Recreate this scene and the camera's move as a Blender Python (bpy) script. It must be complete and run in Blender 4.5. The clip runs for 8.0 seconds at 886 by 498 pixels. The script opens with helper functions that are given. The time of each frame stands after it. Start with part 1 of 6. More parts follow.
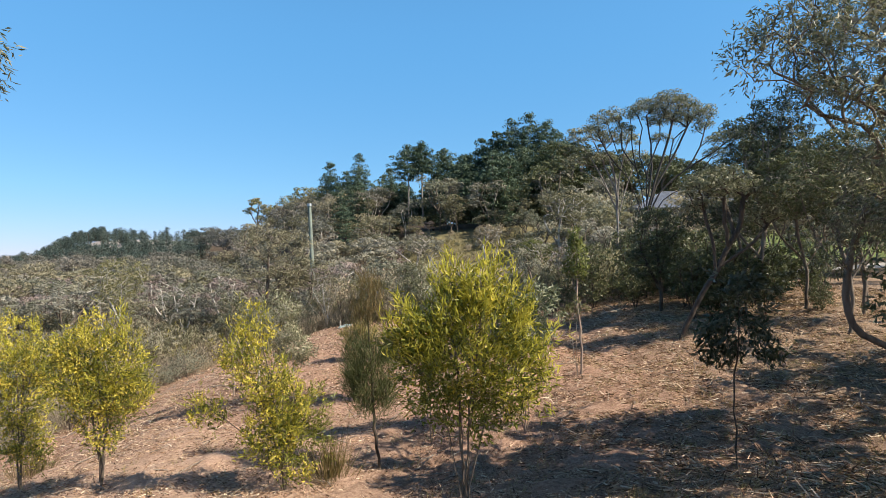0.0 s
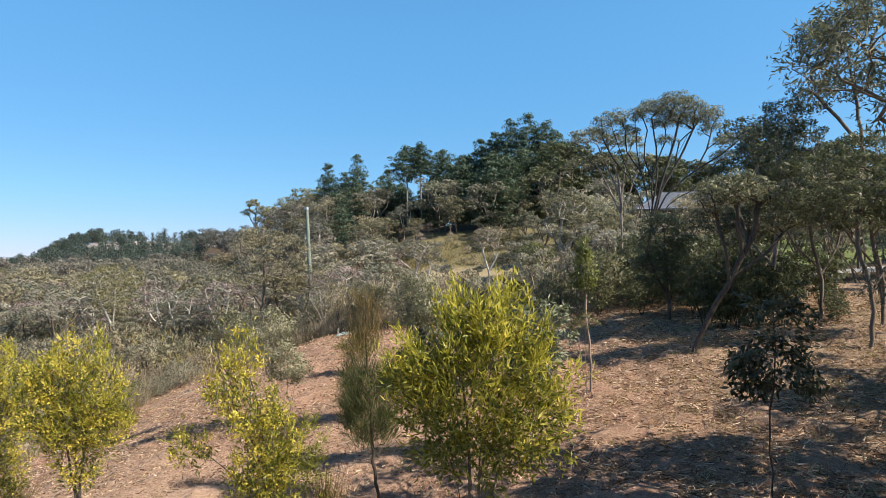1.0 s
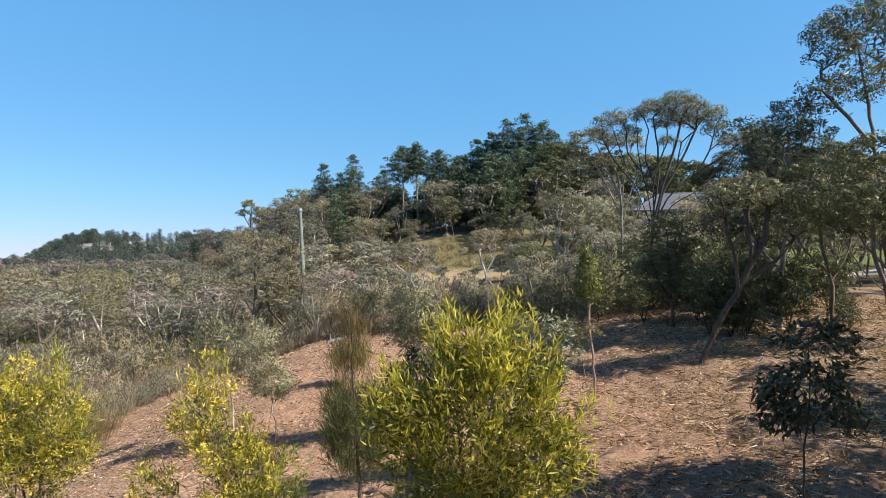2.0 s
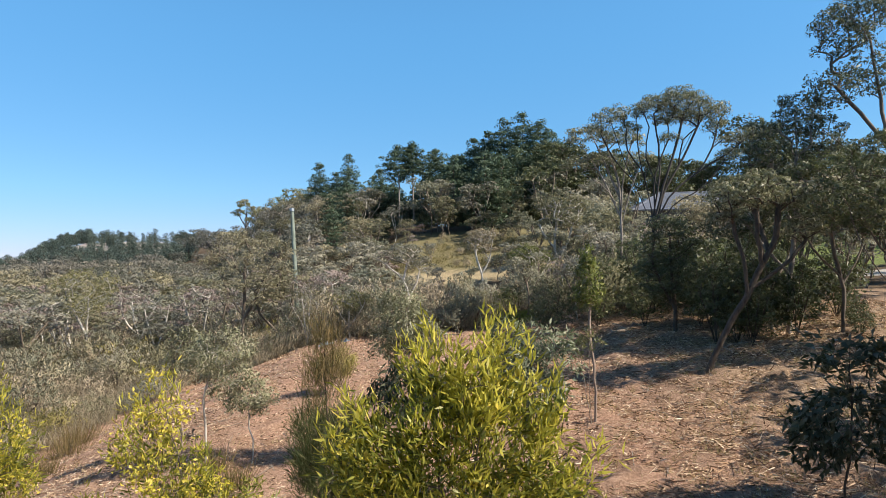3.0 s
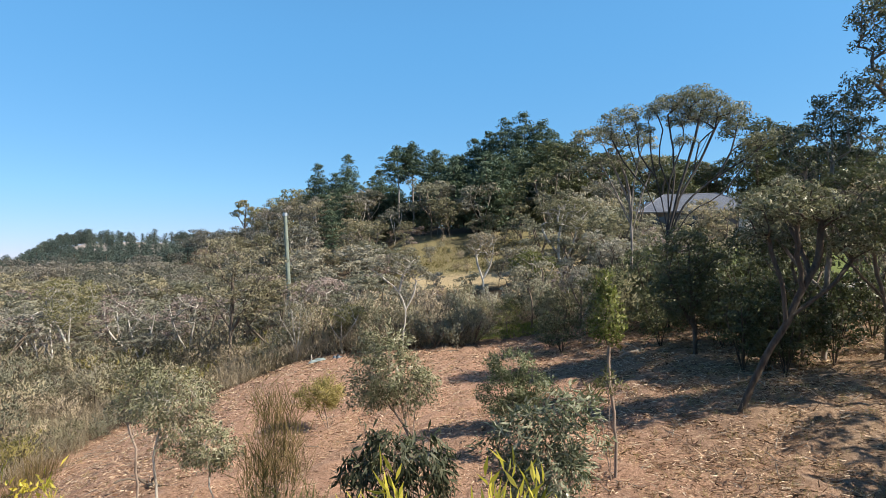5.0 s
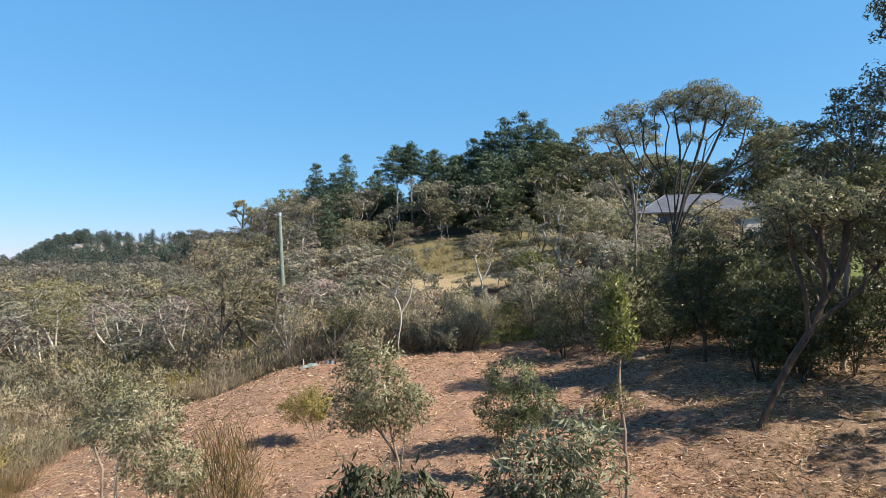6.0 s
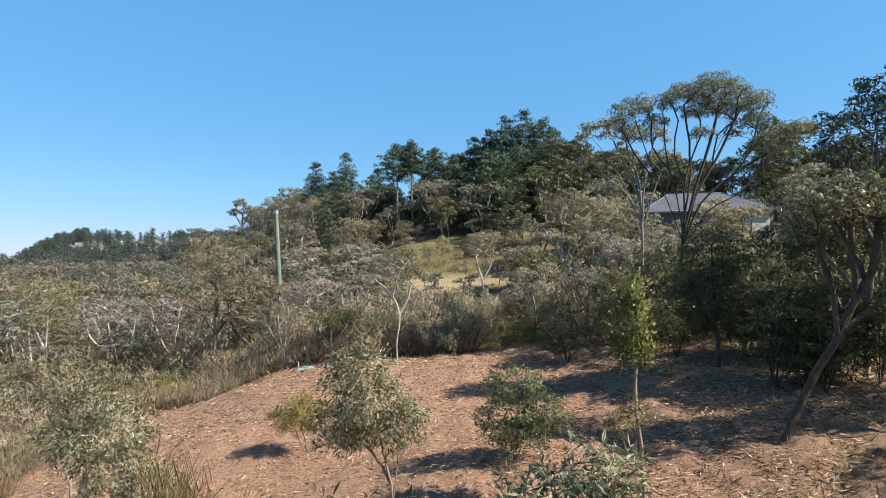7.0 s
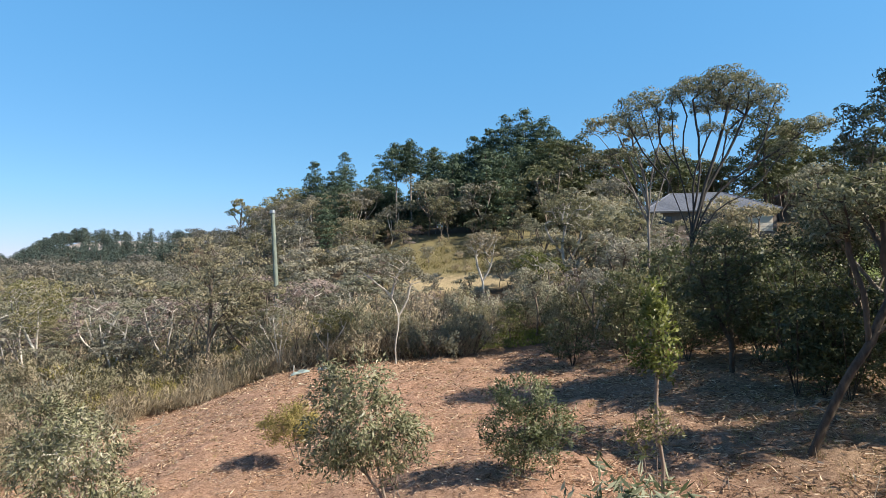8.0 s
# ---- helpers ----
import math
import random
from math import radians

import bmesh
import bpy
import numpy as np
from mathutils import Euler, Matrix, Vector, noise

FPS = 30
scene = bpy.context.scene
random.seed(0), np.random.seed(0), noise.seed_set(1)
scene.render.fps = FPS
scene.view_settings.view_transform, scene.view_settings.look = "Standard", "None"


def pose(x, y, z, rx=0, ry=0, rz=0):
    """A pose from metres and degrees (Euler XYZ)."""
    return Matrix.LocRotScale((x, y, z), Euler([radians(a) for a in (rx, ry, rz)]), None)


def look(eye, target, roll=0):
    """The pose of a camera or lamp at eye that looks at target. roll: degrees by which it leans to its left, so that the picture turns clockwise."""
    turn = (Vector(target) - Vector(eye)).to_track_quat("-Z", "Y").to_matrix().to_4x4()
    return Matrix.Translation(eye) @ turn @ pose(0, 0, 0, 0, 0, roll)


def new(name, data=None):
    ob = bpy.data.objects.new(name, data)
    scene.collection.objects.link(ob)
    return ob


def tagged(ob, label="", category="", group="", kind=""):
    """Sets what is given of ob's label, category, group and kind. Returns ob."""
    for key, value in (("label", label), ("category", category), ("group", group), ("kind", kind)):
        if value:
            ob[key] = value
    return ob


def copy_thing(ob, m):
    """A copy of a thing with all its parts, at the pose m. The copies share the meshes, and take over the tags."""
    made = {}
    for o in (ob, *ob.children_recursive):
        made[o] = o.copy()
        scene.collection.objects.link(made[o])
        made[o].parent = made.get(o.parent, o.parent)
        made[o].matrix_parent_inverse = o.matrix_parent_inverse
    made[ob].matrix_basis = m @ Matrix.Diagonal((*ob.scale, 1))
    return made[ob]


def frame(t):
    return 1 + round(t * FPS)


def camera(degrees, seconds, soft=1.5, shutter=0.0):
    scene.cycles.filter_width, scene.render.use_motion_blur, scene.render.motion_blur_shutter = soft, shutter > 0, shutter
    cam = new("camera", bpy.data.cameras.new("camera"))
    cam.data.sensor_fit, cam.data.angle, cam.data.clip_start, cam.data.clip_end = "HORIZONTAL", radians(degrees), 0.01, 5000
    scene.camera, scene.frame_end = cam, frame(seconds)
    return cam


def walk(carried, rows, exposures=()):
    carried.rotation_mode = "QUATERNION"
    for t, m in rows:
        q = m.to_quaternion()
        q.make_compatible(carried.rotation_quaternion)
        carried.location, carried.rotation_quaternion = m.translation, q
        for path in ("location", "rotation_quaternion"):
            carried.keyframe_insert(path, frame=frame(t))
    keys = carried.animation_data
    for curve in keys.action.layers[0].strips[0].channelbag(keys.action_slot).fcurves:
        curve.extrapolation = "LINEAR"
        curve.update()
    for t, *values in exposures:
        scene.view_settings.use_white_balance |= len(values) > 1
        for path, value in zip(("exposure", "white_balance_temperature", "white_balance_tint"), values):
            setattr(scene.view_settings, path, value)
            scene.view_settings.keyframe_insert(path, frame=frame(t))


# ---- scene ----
cam = camera(75.0, 8.0, soft=0.3)
PATH = [
    (0, (0.387, -0.776, 2.313), (0.276, 1.221, 2.344), -1.33),
    (0.5, (0.315, -0.399, 2.487), (0.205, 1.598, 2.519), -1.43),
    (1, (0.270, -0.030, 2.624), (0.164, 1.967, 2.655), -1.53),
    (1.5, (0.244, 0.361, 2.725), (0.143, 2.358, 2.757), -1.53),
    (3, (0.388, 1.751, 2.879), (0.304, 3.749, 2.909), -1.63),
    (3.5, (0.412, 2.192, 2.906), (0.325, 4.190, 2.936), -1.63),
    (4, (0.419, 2.667, 3.015), (0.332, 4.665, 3.046), -1.53),
    (4.5, (0.428, 3.117, 3.288), (0.340, 5.115, 3.316), -1.63),
    (6, (0.492, 4.591, 3.463), (0.408, 6.589, 3.493), -1.53),
    (6.5, (0.499, 5.053, 3.462), (0.414, 7.051, 3.490), -1.43),
    (7, (0.480, 5.494, 3.452), (0.394, 7.492, 3.480), -1.43),
    (7.5, (0.442, 5.904, 3.448), (0.357, 7.902, 3.476), -1.43),
    (8, (0.397, 6.289, 3.445), (0.314, 8.287, 3.474), -1.43),
]
walk(cam, [(t, look(e, g, r)) for t, e, g, r in PATH], [(0, 0.88, 6950, 8), (8, 0.88, 6950, 8)])

# ---- world, sun, exposure ----
SUN_DIR = Vector((0.70, -0.25, 0.65)).normalized()
world = bpy.data.worlds.new("sky")
scene.world = world
world.use_nodes = True
wn = world.node_tree.nodes
sky = wn.new("ShaderNodeTexSky")
sky.sky_type, sky.sun_disc = "NISHITA", False
sky.sun_elevation = math.asin(SUN_DIR.z)
sky.sun_rotation = math.atan2(SUN_DIR.x, SUN_DIR.y)
sky.altitude, sky.air_density, sky.dust_density, sky.ozone_density = 700, 1.0, 0.0, 1.0
deep = wn.new("ShaderNodeHueSaturation")
deep.inputs["Saturation"].default_value = 1.12
clear_air = wn.new("ShaderNodeMix")
clear_air.data_type, clear_air.blend_type = "RGBA", "MULTIPLY"
clear_air.inputs[0].default_value, clear_air.inputs[7].default_value = 1.0, (0.89, 0.95, 1.12, 1)
world.node_tree.links.new(sky.outputs[0], deep.inputs["Color"])
world.node_tree.links.new(deep.outputs[0], clear_air.inputs[6])
even = wn.new("ShaderNodeMix")
even.data_type = "RGBA"
even.inputs[0].default_value, even.inputs[7].default_value = 0.5, (0.58, 3.1, 6.7, 1)
height = wn.new("ShaderNodeSeparateXYZ")
world.node_tree.links.new(wn.new("ShaderNodeTexCoord").outputs["Generated"], height.inputs[0])
share = wn.new("ShaderNodeMapRange")
share.interpolation_type = "SMOOTHSTEP"
for k, value in enumerate((0.3, 0.85, 0.5, 0.05)):
    share.inputs[k + 1].default_value = value
world.node_tree.links.new(height.outputs[2], share.inputs[0])
world.node_tree.links.new(share.outputs[0], even.inputs[0])
world.node_tree.links.new(clear_air.outputs[2], even.inputs[6])
zenith = wn.new("ShaderNodeMapRange")
zenith.interpolation_type = "SMOOTHSTEP"
for k, value in enumerate((0.35, 0.95, 1.0, 0.42)):
    zenith.inputs[k + 1].default_value = value
deeper = wn.new("ShaderNodeVectorMath")
deeper.operation = "SCALE"
world.node_tree.links.new(height.outputs[2], zenith.inputs[0])
world.node_tree.links.new(even.outputs[2], deeper.inputs[0])
world.node_tree.links.new(zenith.outputs[0], deeper.inputs["Scale"])
low_air = wn.new("ShaderNodeValToRGB")
for stop, (at, col) in zip((low_air.color_ramp.elements[0], low_air.color_ramp.elements[1], low_air.color_ramp.elements.new(0.5)),
                           ((0.0, (0.69, 0.585, 0.705)), (0.3, (0.59, 0.83, 0.71)), (0.12, (0.73, 0.745, 0.71)))):
    stop.position, stop.color = at, (*col, 1)
world.node_tree.links.new(height.outputs[2], low_air.inputs[0])
tinted = wn.new("ShaderNodeVectorMath")
tinted.operation = "MULTIPLY"
world.node_tree.links.new(deeper.outputs[0], tinted.inputs[0])
world.node_tree.links.new(low_air.outputs[0], tinted.inputs[1])
world.node_tree.links.new(tinted.outputs[0], wn["Background"].inputs[0])
wn["Background"].inputs[1].default_value = 0.114
sun = new("sun", bpy.data.lights.new("sun", "SUN"))
sun.data.energy, sun.data.angle, sun.data.color = 4.6, radians(0.5), (1.0, 0.93, 0.84)
sun.matrix_basis = look(SUN_DIR * 60, (0, 0, 0))


# ---- materials ----
def material(name):
    m = bpy.data.materials.new(name)
    m.use_nodes = True
    return m, m.node_tree.nodes, m.node_tree.links, m.node_tree.nodes["Principled BSDF"]


def ramp(nodes, links, fac, stops):
    r = nodes.new("ShaderNodeValToRGB")
    els = r.color_ramp.elements
    while len(els) < len(stops):
        els.new(0.5)
    for e, (p, c) in zip(els, stops):
        e.position, e.color = p, (*c, 1)
    links.new(fac, r.inputs[0])
    return r.outputs[0]


def math_node(nodes, links, op, a, b):
    n = nodes.new("ShaderNodeMath")
    n.operation = op
    for i, v in enumerate((a, b)):
        if isinstance(v, (int, float)):
            n.inputs[i].default_value = v
        else:
            links.new(v, n.inputs[i])
    return n.outputs[0]


def noise_node(nodes, links, scale, detail=4, vector=None, rough=0.6):
    n = nodes.new("ShaderNodeTexNoise")
    n.inputs["Scale"].default_value, n.inputs["Detail"].default_value, n.inputs["Roughness"].default_value = scale, detail, rough
    if vector is None:
        vector = nodes.new("ShaderNodeNewGeometry").outputs["Position"]
    links.new(vector, n.inputs["Vector"])
    return n.outputs[0]


def mix(nodes, links, fac, a, b):
    n = nodes.new("ShaderNodeMix")
    n.data_type = "RGBA"
    for i, v in ((0, fac), (6, a), (7, b)):
        if isinstance(v, (int, float)):
            n.inputs[i].default_value = v
        elif isinstance(v, tuple):
            n.inputs[i].default_value = (*v, 1)
        else:
            links.new(v, n.inputs[i])
    return n.outputs[2]


def bump(nodes, links, bsdf, height, strength, distance):
    n = nodes.new("ShaderNodeBump")
    n.inputs["Strength"].default_value, n.inputs["Distance"].default_value = strength, distance
    links.new(height, n.inputs["Height"])
    links.new(n.outputs[0], bsdf.inputs["Normal"])


def leaf_material(name, stops, rough=0.5, through_light=0.38, by_tree=0.5, through_tint=(0.35, 0.45, 0.08)):
    """Leaves: each leaf and each tree has its own shade; some light passes through the blade."""
    m, nodes, links, bsdf = material(name)
    island = nodes.new("ShaderNodeNewGeometry").outputs["Random Per Island"]
    tree = math_node(nodes, links, "ADD", nodes.new("ShaderNodeObjectInfo").outputs["Random"], 0.0)
    att = nodes.new("ShaderNodeAttribute")
    att.attribute_name = "tint"
    tree = math_node(nodes, links, "FRACT", math_node(nodes, links, "ADD", tree, att.outputs["Fac"]), 0)
    fac = math_node(nodes, links, "ADD", math_node(nodes, links, "MULTIPLY", tree, by_tree),
                    math_node(nodes, links, "MULTIPLY", island, 1 - by_tree))
    col = ramp(nodes, links, fac, stops)
    links.new(col, bsdf.inputs["Base Color"])
    bsdf.inputs["Roughness"].default_value = rough
    bsdf.inputs["Specular IOR Level"].default_value = 0.22
    tr = nodes.new("ShaderNodeBsdfTranslucent")
    links.new(mix(nodes, links, 0.35, col, through_tint), tr.inputs[0])
    ms = nodes.new("ShaderNodeMixShader")
    ms.inputs[0].default_value = through_light
    links.new(bsdf.outputs[0], ms.inputs[1])
    links.new(tr.outputs[0], ms.inputs[2])
    links.new(ms.outputs[0], nodes["Material Output"].inputs[0])
    return m


def bark_material(name, dark, light, scale=9.0, rough=0.85):
    m, nodes, links, bsdf = material(name)
    tc = nodes.new("ShaderNodeTexCoord").outputs["Object"]
    mp = nodes.new("ShaderNodeMapping")
    mp.inputs["Scale"].default_value = (1, 1, 0.25)
    links.new(tc, mp.inputs[0])
    n1 = noise_node(nodes, links, scale, 6, mp.outputs[0], 0.65)
    col = ramp(nodes, links, n1, [(0.3, dark), (0.62, light)])
    links.new(col, bsdf.inputs["Base Color"])
    bsdf.inputs["Roughness"].default_value = rough
    bump(nodes, links, bsdf, n1, 0.5, 0.02)
    return m


def plain_material(name, a, b, scale, rough=0.7, metal=0.0, strength=0.2):
    m, nodes, links, bsdf = material(name)
    n1 = noise_node(nodes, links, scale, 6, nodes.new("ShaderNodeTexCoord").outputs["Object"])
    links.new(ramp(nodes, links, n1, [(0.3, a), (0.7, b)]), bsdf.inputs["Base Color"])
    bsdf.inputs["Roughness"].default_value, bsdf.inputs["Metallic"].default_value = rough, metal
    if strength:
        bump(nodes, links, bsdf, n1, strength, 0.01)
    return m


M_GUM = leaf_material("gum leaves", [(0.0, (0.065, 0.068, 0.03)), (0.35, (0.13, 0.125, 0.06)), (0.65, (0.24, 0.21, 0.112)), (0.85, (0.36, 0.3, 0.175)), (1.0, (0.46, 0.36, 0.23))], 0.42, by_tree=0.62)
M_GUM_GREY = leaf_material("grey gum leaves", [(0.0, (0.12, 0.118, 0.088)), (0.5, (0.26, 0.248, 0.198)), (1.0, (0.43, 0.395, 0.33))], 0.65, 0.34, 0.6, (0.36, 0.36, 0.24))
M_SAPGREY = leaf_material("young gum leaves", [(0.0, (0.0952, 0.108, 0.056)), (0.5, (0.241, 0.242, 0.143)), (1.0, (0.504, 0.465, 0.336))], 0.32, 0.26, 0.2, (0.36, 0.36, 0.2))
M_GUM_CLUMP = leaf_material("grey green clumped gum leaves", [(0.0, (0.07, 0.078, 0.045)), (0.5, (0.175, 0.175, 0.108)), (0.85, (0.32, 0.3, 0.205)), (1.0, (0.47, 0.43, 0.32))], 0.4, 0.3, 0.08, (0.34, 0.38, 0.16))
M_GLOSSY = leaf_material("glossy blue green leaves", [(0.0, (0.06, 0.076, 0.05)), (0.5, (0.16, 0.178, 0.118)), (1.0, (0.4, 0.4, 0.29))], 0.24, 0.22, 0.1, (0.25, 0.35, 0.12))
M_GUM_OLIVE = leaf_material("olive bush leaves", [(0.0, (0.13, 0.124, 0.074)), (0.4, (0.23, 0.212, 0.136)), (0.75, (0.36, 0.31, 0.212)), (1.0, (0.42, 0.38, 0.245))], 0.65, 0.36, 0.75, (0.38, 0.37, 0.2))
M_DARK = leaf_material("dark dense leaves", [(0.0, (0.036, 0.043, 0.022)), (0.6, (0.085, 0.092, 0.046)), (1.0, (0.175, 0.166, 0.088))], 0.45, 0.22, 0.5, (0.25, 0.32, 0.1))
M_DARKGUM = leaf_material("dark broad gum leaves", [(0.0, (0.038, 0.047, 0.03)), (0.6, (0.085, 0.094, 0.06)), (1.0, (0.18, 0.175, 0.12))], 0.33, 0.22, 0.2, (0.25, 0.32, 0.12))
M_PINE = leaf_material("pine needles", [(0.0, (0.036, 0.058, 0.04)), (0.6, (0.082, 0.118, 0.078)), (1.0, (0.165, 0.195, 0.125))], 0.55, 0.24, 0.5, (0.2, 0.3, 0.14))
M_DARKOLIVE = leaf_material("deep olive leaves", [(0.0, (0.042, 0.049, 0.027)), (0.6, (0.098, 0.105, 0.057)), (1.0, (0.19, 0.183, 0.108))], 0.42, 0.24, 0.3, (0.25, 0.32, 0.1))
# pine colour made bluer and flatter, with distance haze put into it
M_FARPINE = leaf_material("distant pine needles with haze tint", [(0.0, (0.045, 0.064, 0.056)), (0.6, (0.075, 0.1, 0.085)), (1.0, (0.13, 0.15, 0.12))], 0.6, 0.2, 0.6, (0.2, 0.3, 0.2))
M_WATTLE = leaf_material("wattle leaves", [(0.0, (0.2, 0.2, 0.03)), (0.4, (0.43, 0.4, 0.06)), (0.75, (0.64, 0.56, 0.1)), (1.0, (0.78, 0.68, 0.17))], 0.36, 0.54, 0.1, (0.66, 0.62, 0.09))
# darker tone paints the shade inside wattle crowns; also an olive shrub's leaves
M_WATTLE_LOW = leaf_material("olive leaves and painted crown shade", [(0.0, (0.07, 0.082, 0.018)), (0.5, (0.17, 0.18, 0.04)), (0.85, (0.31, 0.3, 0.065)), (1.0, (0.44, 0.41, 0.11))], 0.3, 0.42, 0.1, (0.42, 0.45, 0.06))
M_BLOSSOM = leaf_material("yellow wattle blossom", [(0.0, (0.46, 0.38, 0.05)), (0.6, (0.68, 0.55, 0.1)), (1.0, (0.8, 0.68, 0.18))], 0.7, 0.4, 0.1, (0.72, 0.62, 0.1))
M_SAPLING = leaf_material("fresh sapling leaves", [(0.0, (0.045, 0.06, 0.018)), (0.5, (0.12, 0.14, 0.042)), (1.0, (0.25, 0.25, 0.09))], 0.38, 0.3, 0.1)
M_HEATH = leaf_material("dry heath twigs", [(0.0, (0.17, 0.14, 0.096)), (0.4, (0.33, 0.273, 0.19)), (0.75, (0.47, 0.385, 0.285)), (1.0, (0.43, 0.372, 0.22))], 0.75, 0.34, 0.6, (0.4, 0.35, 0.21))
M_SHEOAK = leaf_material("sheoak needles", [(0.0, (0.04, 0.055, 0.024)), (0.55, (0.085, 0.1, 0.042)), (1.0, (0.17, 0.155, 0.07))], 0.6, 0.25, 0.1)
M_MAUVE = leaf_material("mauve brown twig crowns", [(0.0, (0.2, 0.153, 0.138)), (0.5, (0.3, 0.235, 0.212)), (1.0, (0.41, 0.335, 0.298))], 0.65, 0.34, 0.75, (0.38, 0.31, 0.25))
# these two hold distance haze in the leaf colour as a blue-grey tint
M_FAR_GUM = leaf_material("dark grey green hill gums with haze tint", [(0.0, (0.105, 0.11, 0.088)), (0.5, (0.18, 0.174, 0.14)), (0.8, (0.275, 0.245, 0.2)), (1.0, (0.36, 0.3, 0.25))], 0.65, 0.36, 0.78, (0.34, 0.34, 0.24))
M_FARTHEST = leaf_material("dark distant gums with haze tint", [(0.0, (0.075, 0.08, 0.072)), (0.6, (0.15, 0.148, 0.132)), (1.0, (0.27, 0.23, 0.2))], 0.55, 0.36, 0.78, (0.4, 0.37, 0.22))
M_BUSH = leaf_material("grey olive woodland leaves", [(0.0, (0.12, 0.124, 0.084)), (0.4, (0.2, 0.2, 0.145)), (0.7, (0.3, 0.284, 0.21)), (1.0, (0.43, 0.385, 0.305))], 0.65, 0.36, 0.75, (0.36, 0.37, 0.22))
M_SHRUB_GREEN = leaf_material("dull green shrub leaves", [(0.0, (0.05, 0.065, 0.03)), (0.5, (0.13, 0.15, 0.08)), (1.0, (0.3, 0.31, 0.2))], 0.4, 0.28, 0.1, (0.28, 0.36, 0.12))
M_YELLOW_SHRUB = leaf_material("yellow olive shrub leaves", [(0.0, (0.12, 0.1, 0.035)), (0.5, (0.27, 0.22, 0.08)), (1.0, (0.42, 0.34, 0.14))], 0.5)
M_SHEOAK_DRY = leaf_material("bronze sheoak needles", [(0.0, (0.1, 0.075, 0.035)), (1.0, (0.25, 0.17, 0.085))], 0.6, 0.3, 0.1)
M_LITTER = leaf_material("straw and leaf litter", [(0.0, (0.06, 0.034, 0.022)), (0.35, (0.2, 0.11, 0.07)), (0.6, (0.42, 0.27, 0.17)), (0.85, (0.62, 0.46, 0.32)), (1.0, (0.72, 0.6, 0.46))], 0.8, 0.05, 0.0)
M_GRASS = leaf_material("dry grass blades", [(0.0, (0.2, 0.15, 0.06)), (0.6, (0.38, 0.29, 0.14)), (1.0, (0.5, 0.42, 0.24))], 0.75, 0.25, 0.1)
M_MEADOW = leaf_material("olive meadow grass", [(0.0, (0.1, 0.085, 0.035)), (0.6, (0.22, 0.18, 0.085)), (1.0, (0.4, 0.31, 0.18))], 0.75, 0.25, 0.0)
M_GREENGRASS = leaf_material("green grass blades", [(0.0, (0.07, 0.1, 0.02)), (1.0, (0.19, 0.23, 0.06))], 0.7, 0.3, 0.1)
M_BARK = bark_material("grey brown bark", (0.07, 0.052, 0.04), (0.19, 0.15, 0.115))
M_BARK_PALE = bark_material("pale gum bark", (0.24, 0.21, 0.18), (0.56, 0.52, 0.46), 5.0, 0.7)
M_BARK_GREY = bark_material("weathered grey bark", (0.12, 0.1, 0.085), (0.31, 0.27, 0.235), 8.0)
M_BARK_PINK = bark_material("pinkish young bark", (0.13, 0.095, 0.075), (0.36, 0.275, 0.22), 7.0)
M_BARK_MID = bark_material("dark grey gum bark", (0.022, 0.019, 0.017), (0.075, 0.065, 0.058), 7.0)
M_BARK_DARK = bark_material("dark rough bark", (0.03, 0.022, 0.016), (0.1, 0.073, 0.052), 14.0)
M_TWIG = bark_material("dead grey wood", (0.12, 0.095, 0.075), (0.34, 0.28, 0.22), 14.0)
M_ROOF = plain_material("grey tile roof", (0.1, 0.112, 0.14), (0.16, 0.172, 0.205), 3.0, 0.45, 0.0, 0.1)
M_WALL = plain_material("pale rendered wall", (0.5, 0.45, 0.38), (0.62, 0.57, 0.5), 1.5, 0.85)
# wall tone darkened to stand in for the shade under the eaves
M_WALL_SHADED = plain_material("brown wall with eave shade in its colour", (0.13, 0.1, 0.085), (0.2, 0.165, 0.14), 2.0, 0.85)
M_TRIM = plain_material("dark painted trim", (0.035, 0.038, 0.045), (0.05, 0.055, 0.06), 4.0, 0.5)
M_REDROOF = plain_material("brown tile roof", (0.16, 0.08, 0.06), (0.24, 0.13, 0.1), 3.0, 0.7)
M_POLE = bark_material("weathered greenish pole timber", (0.12, 0.145, 0.12), (0.23, 0.265, 0.22), 6.0)
M_METAL = plain_material("dull galvanised metal", (0.35, 0.36, 0.36), (0.45, 0.46, 0.46), 6.0, 0.45, 0.8)
M_ROAD = plain_material("pale gravel road", (0.3, 0.27, 0.24), (0.4, 0.37, 0.33), 2.5, 0.9)
M_TARP = plain_material("faded blue green sheet", (0.2, 0.26, 0.25), (0.34, 0.4, 0.38), 5.0, 0.5)
M_TARP_DARK = plain_material("dark blue sheet", (0.04, 0.055, 0.075), (0.14, 0.17, 0.19), 4.0, 0.5)
M_GLASS = material("window glass")[0]
gb = M_GLASS.node_tree.nodes["Principled BSDF"]
gb.inputs["Base Color"].default_value, gb.inputs["Roughness"].default_value = (0.02, 0.025, 0.03, 1), 0.06


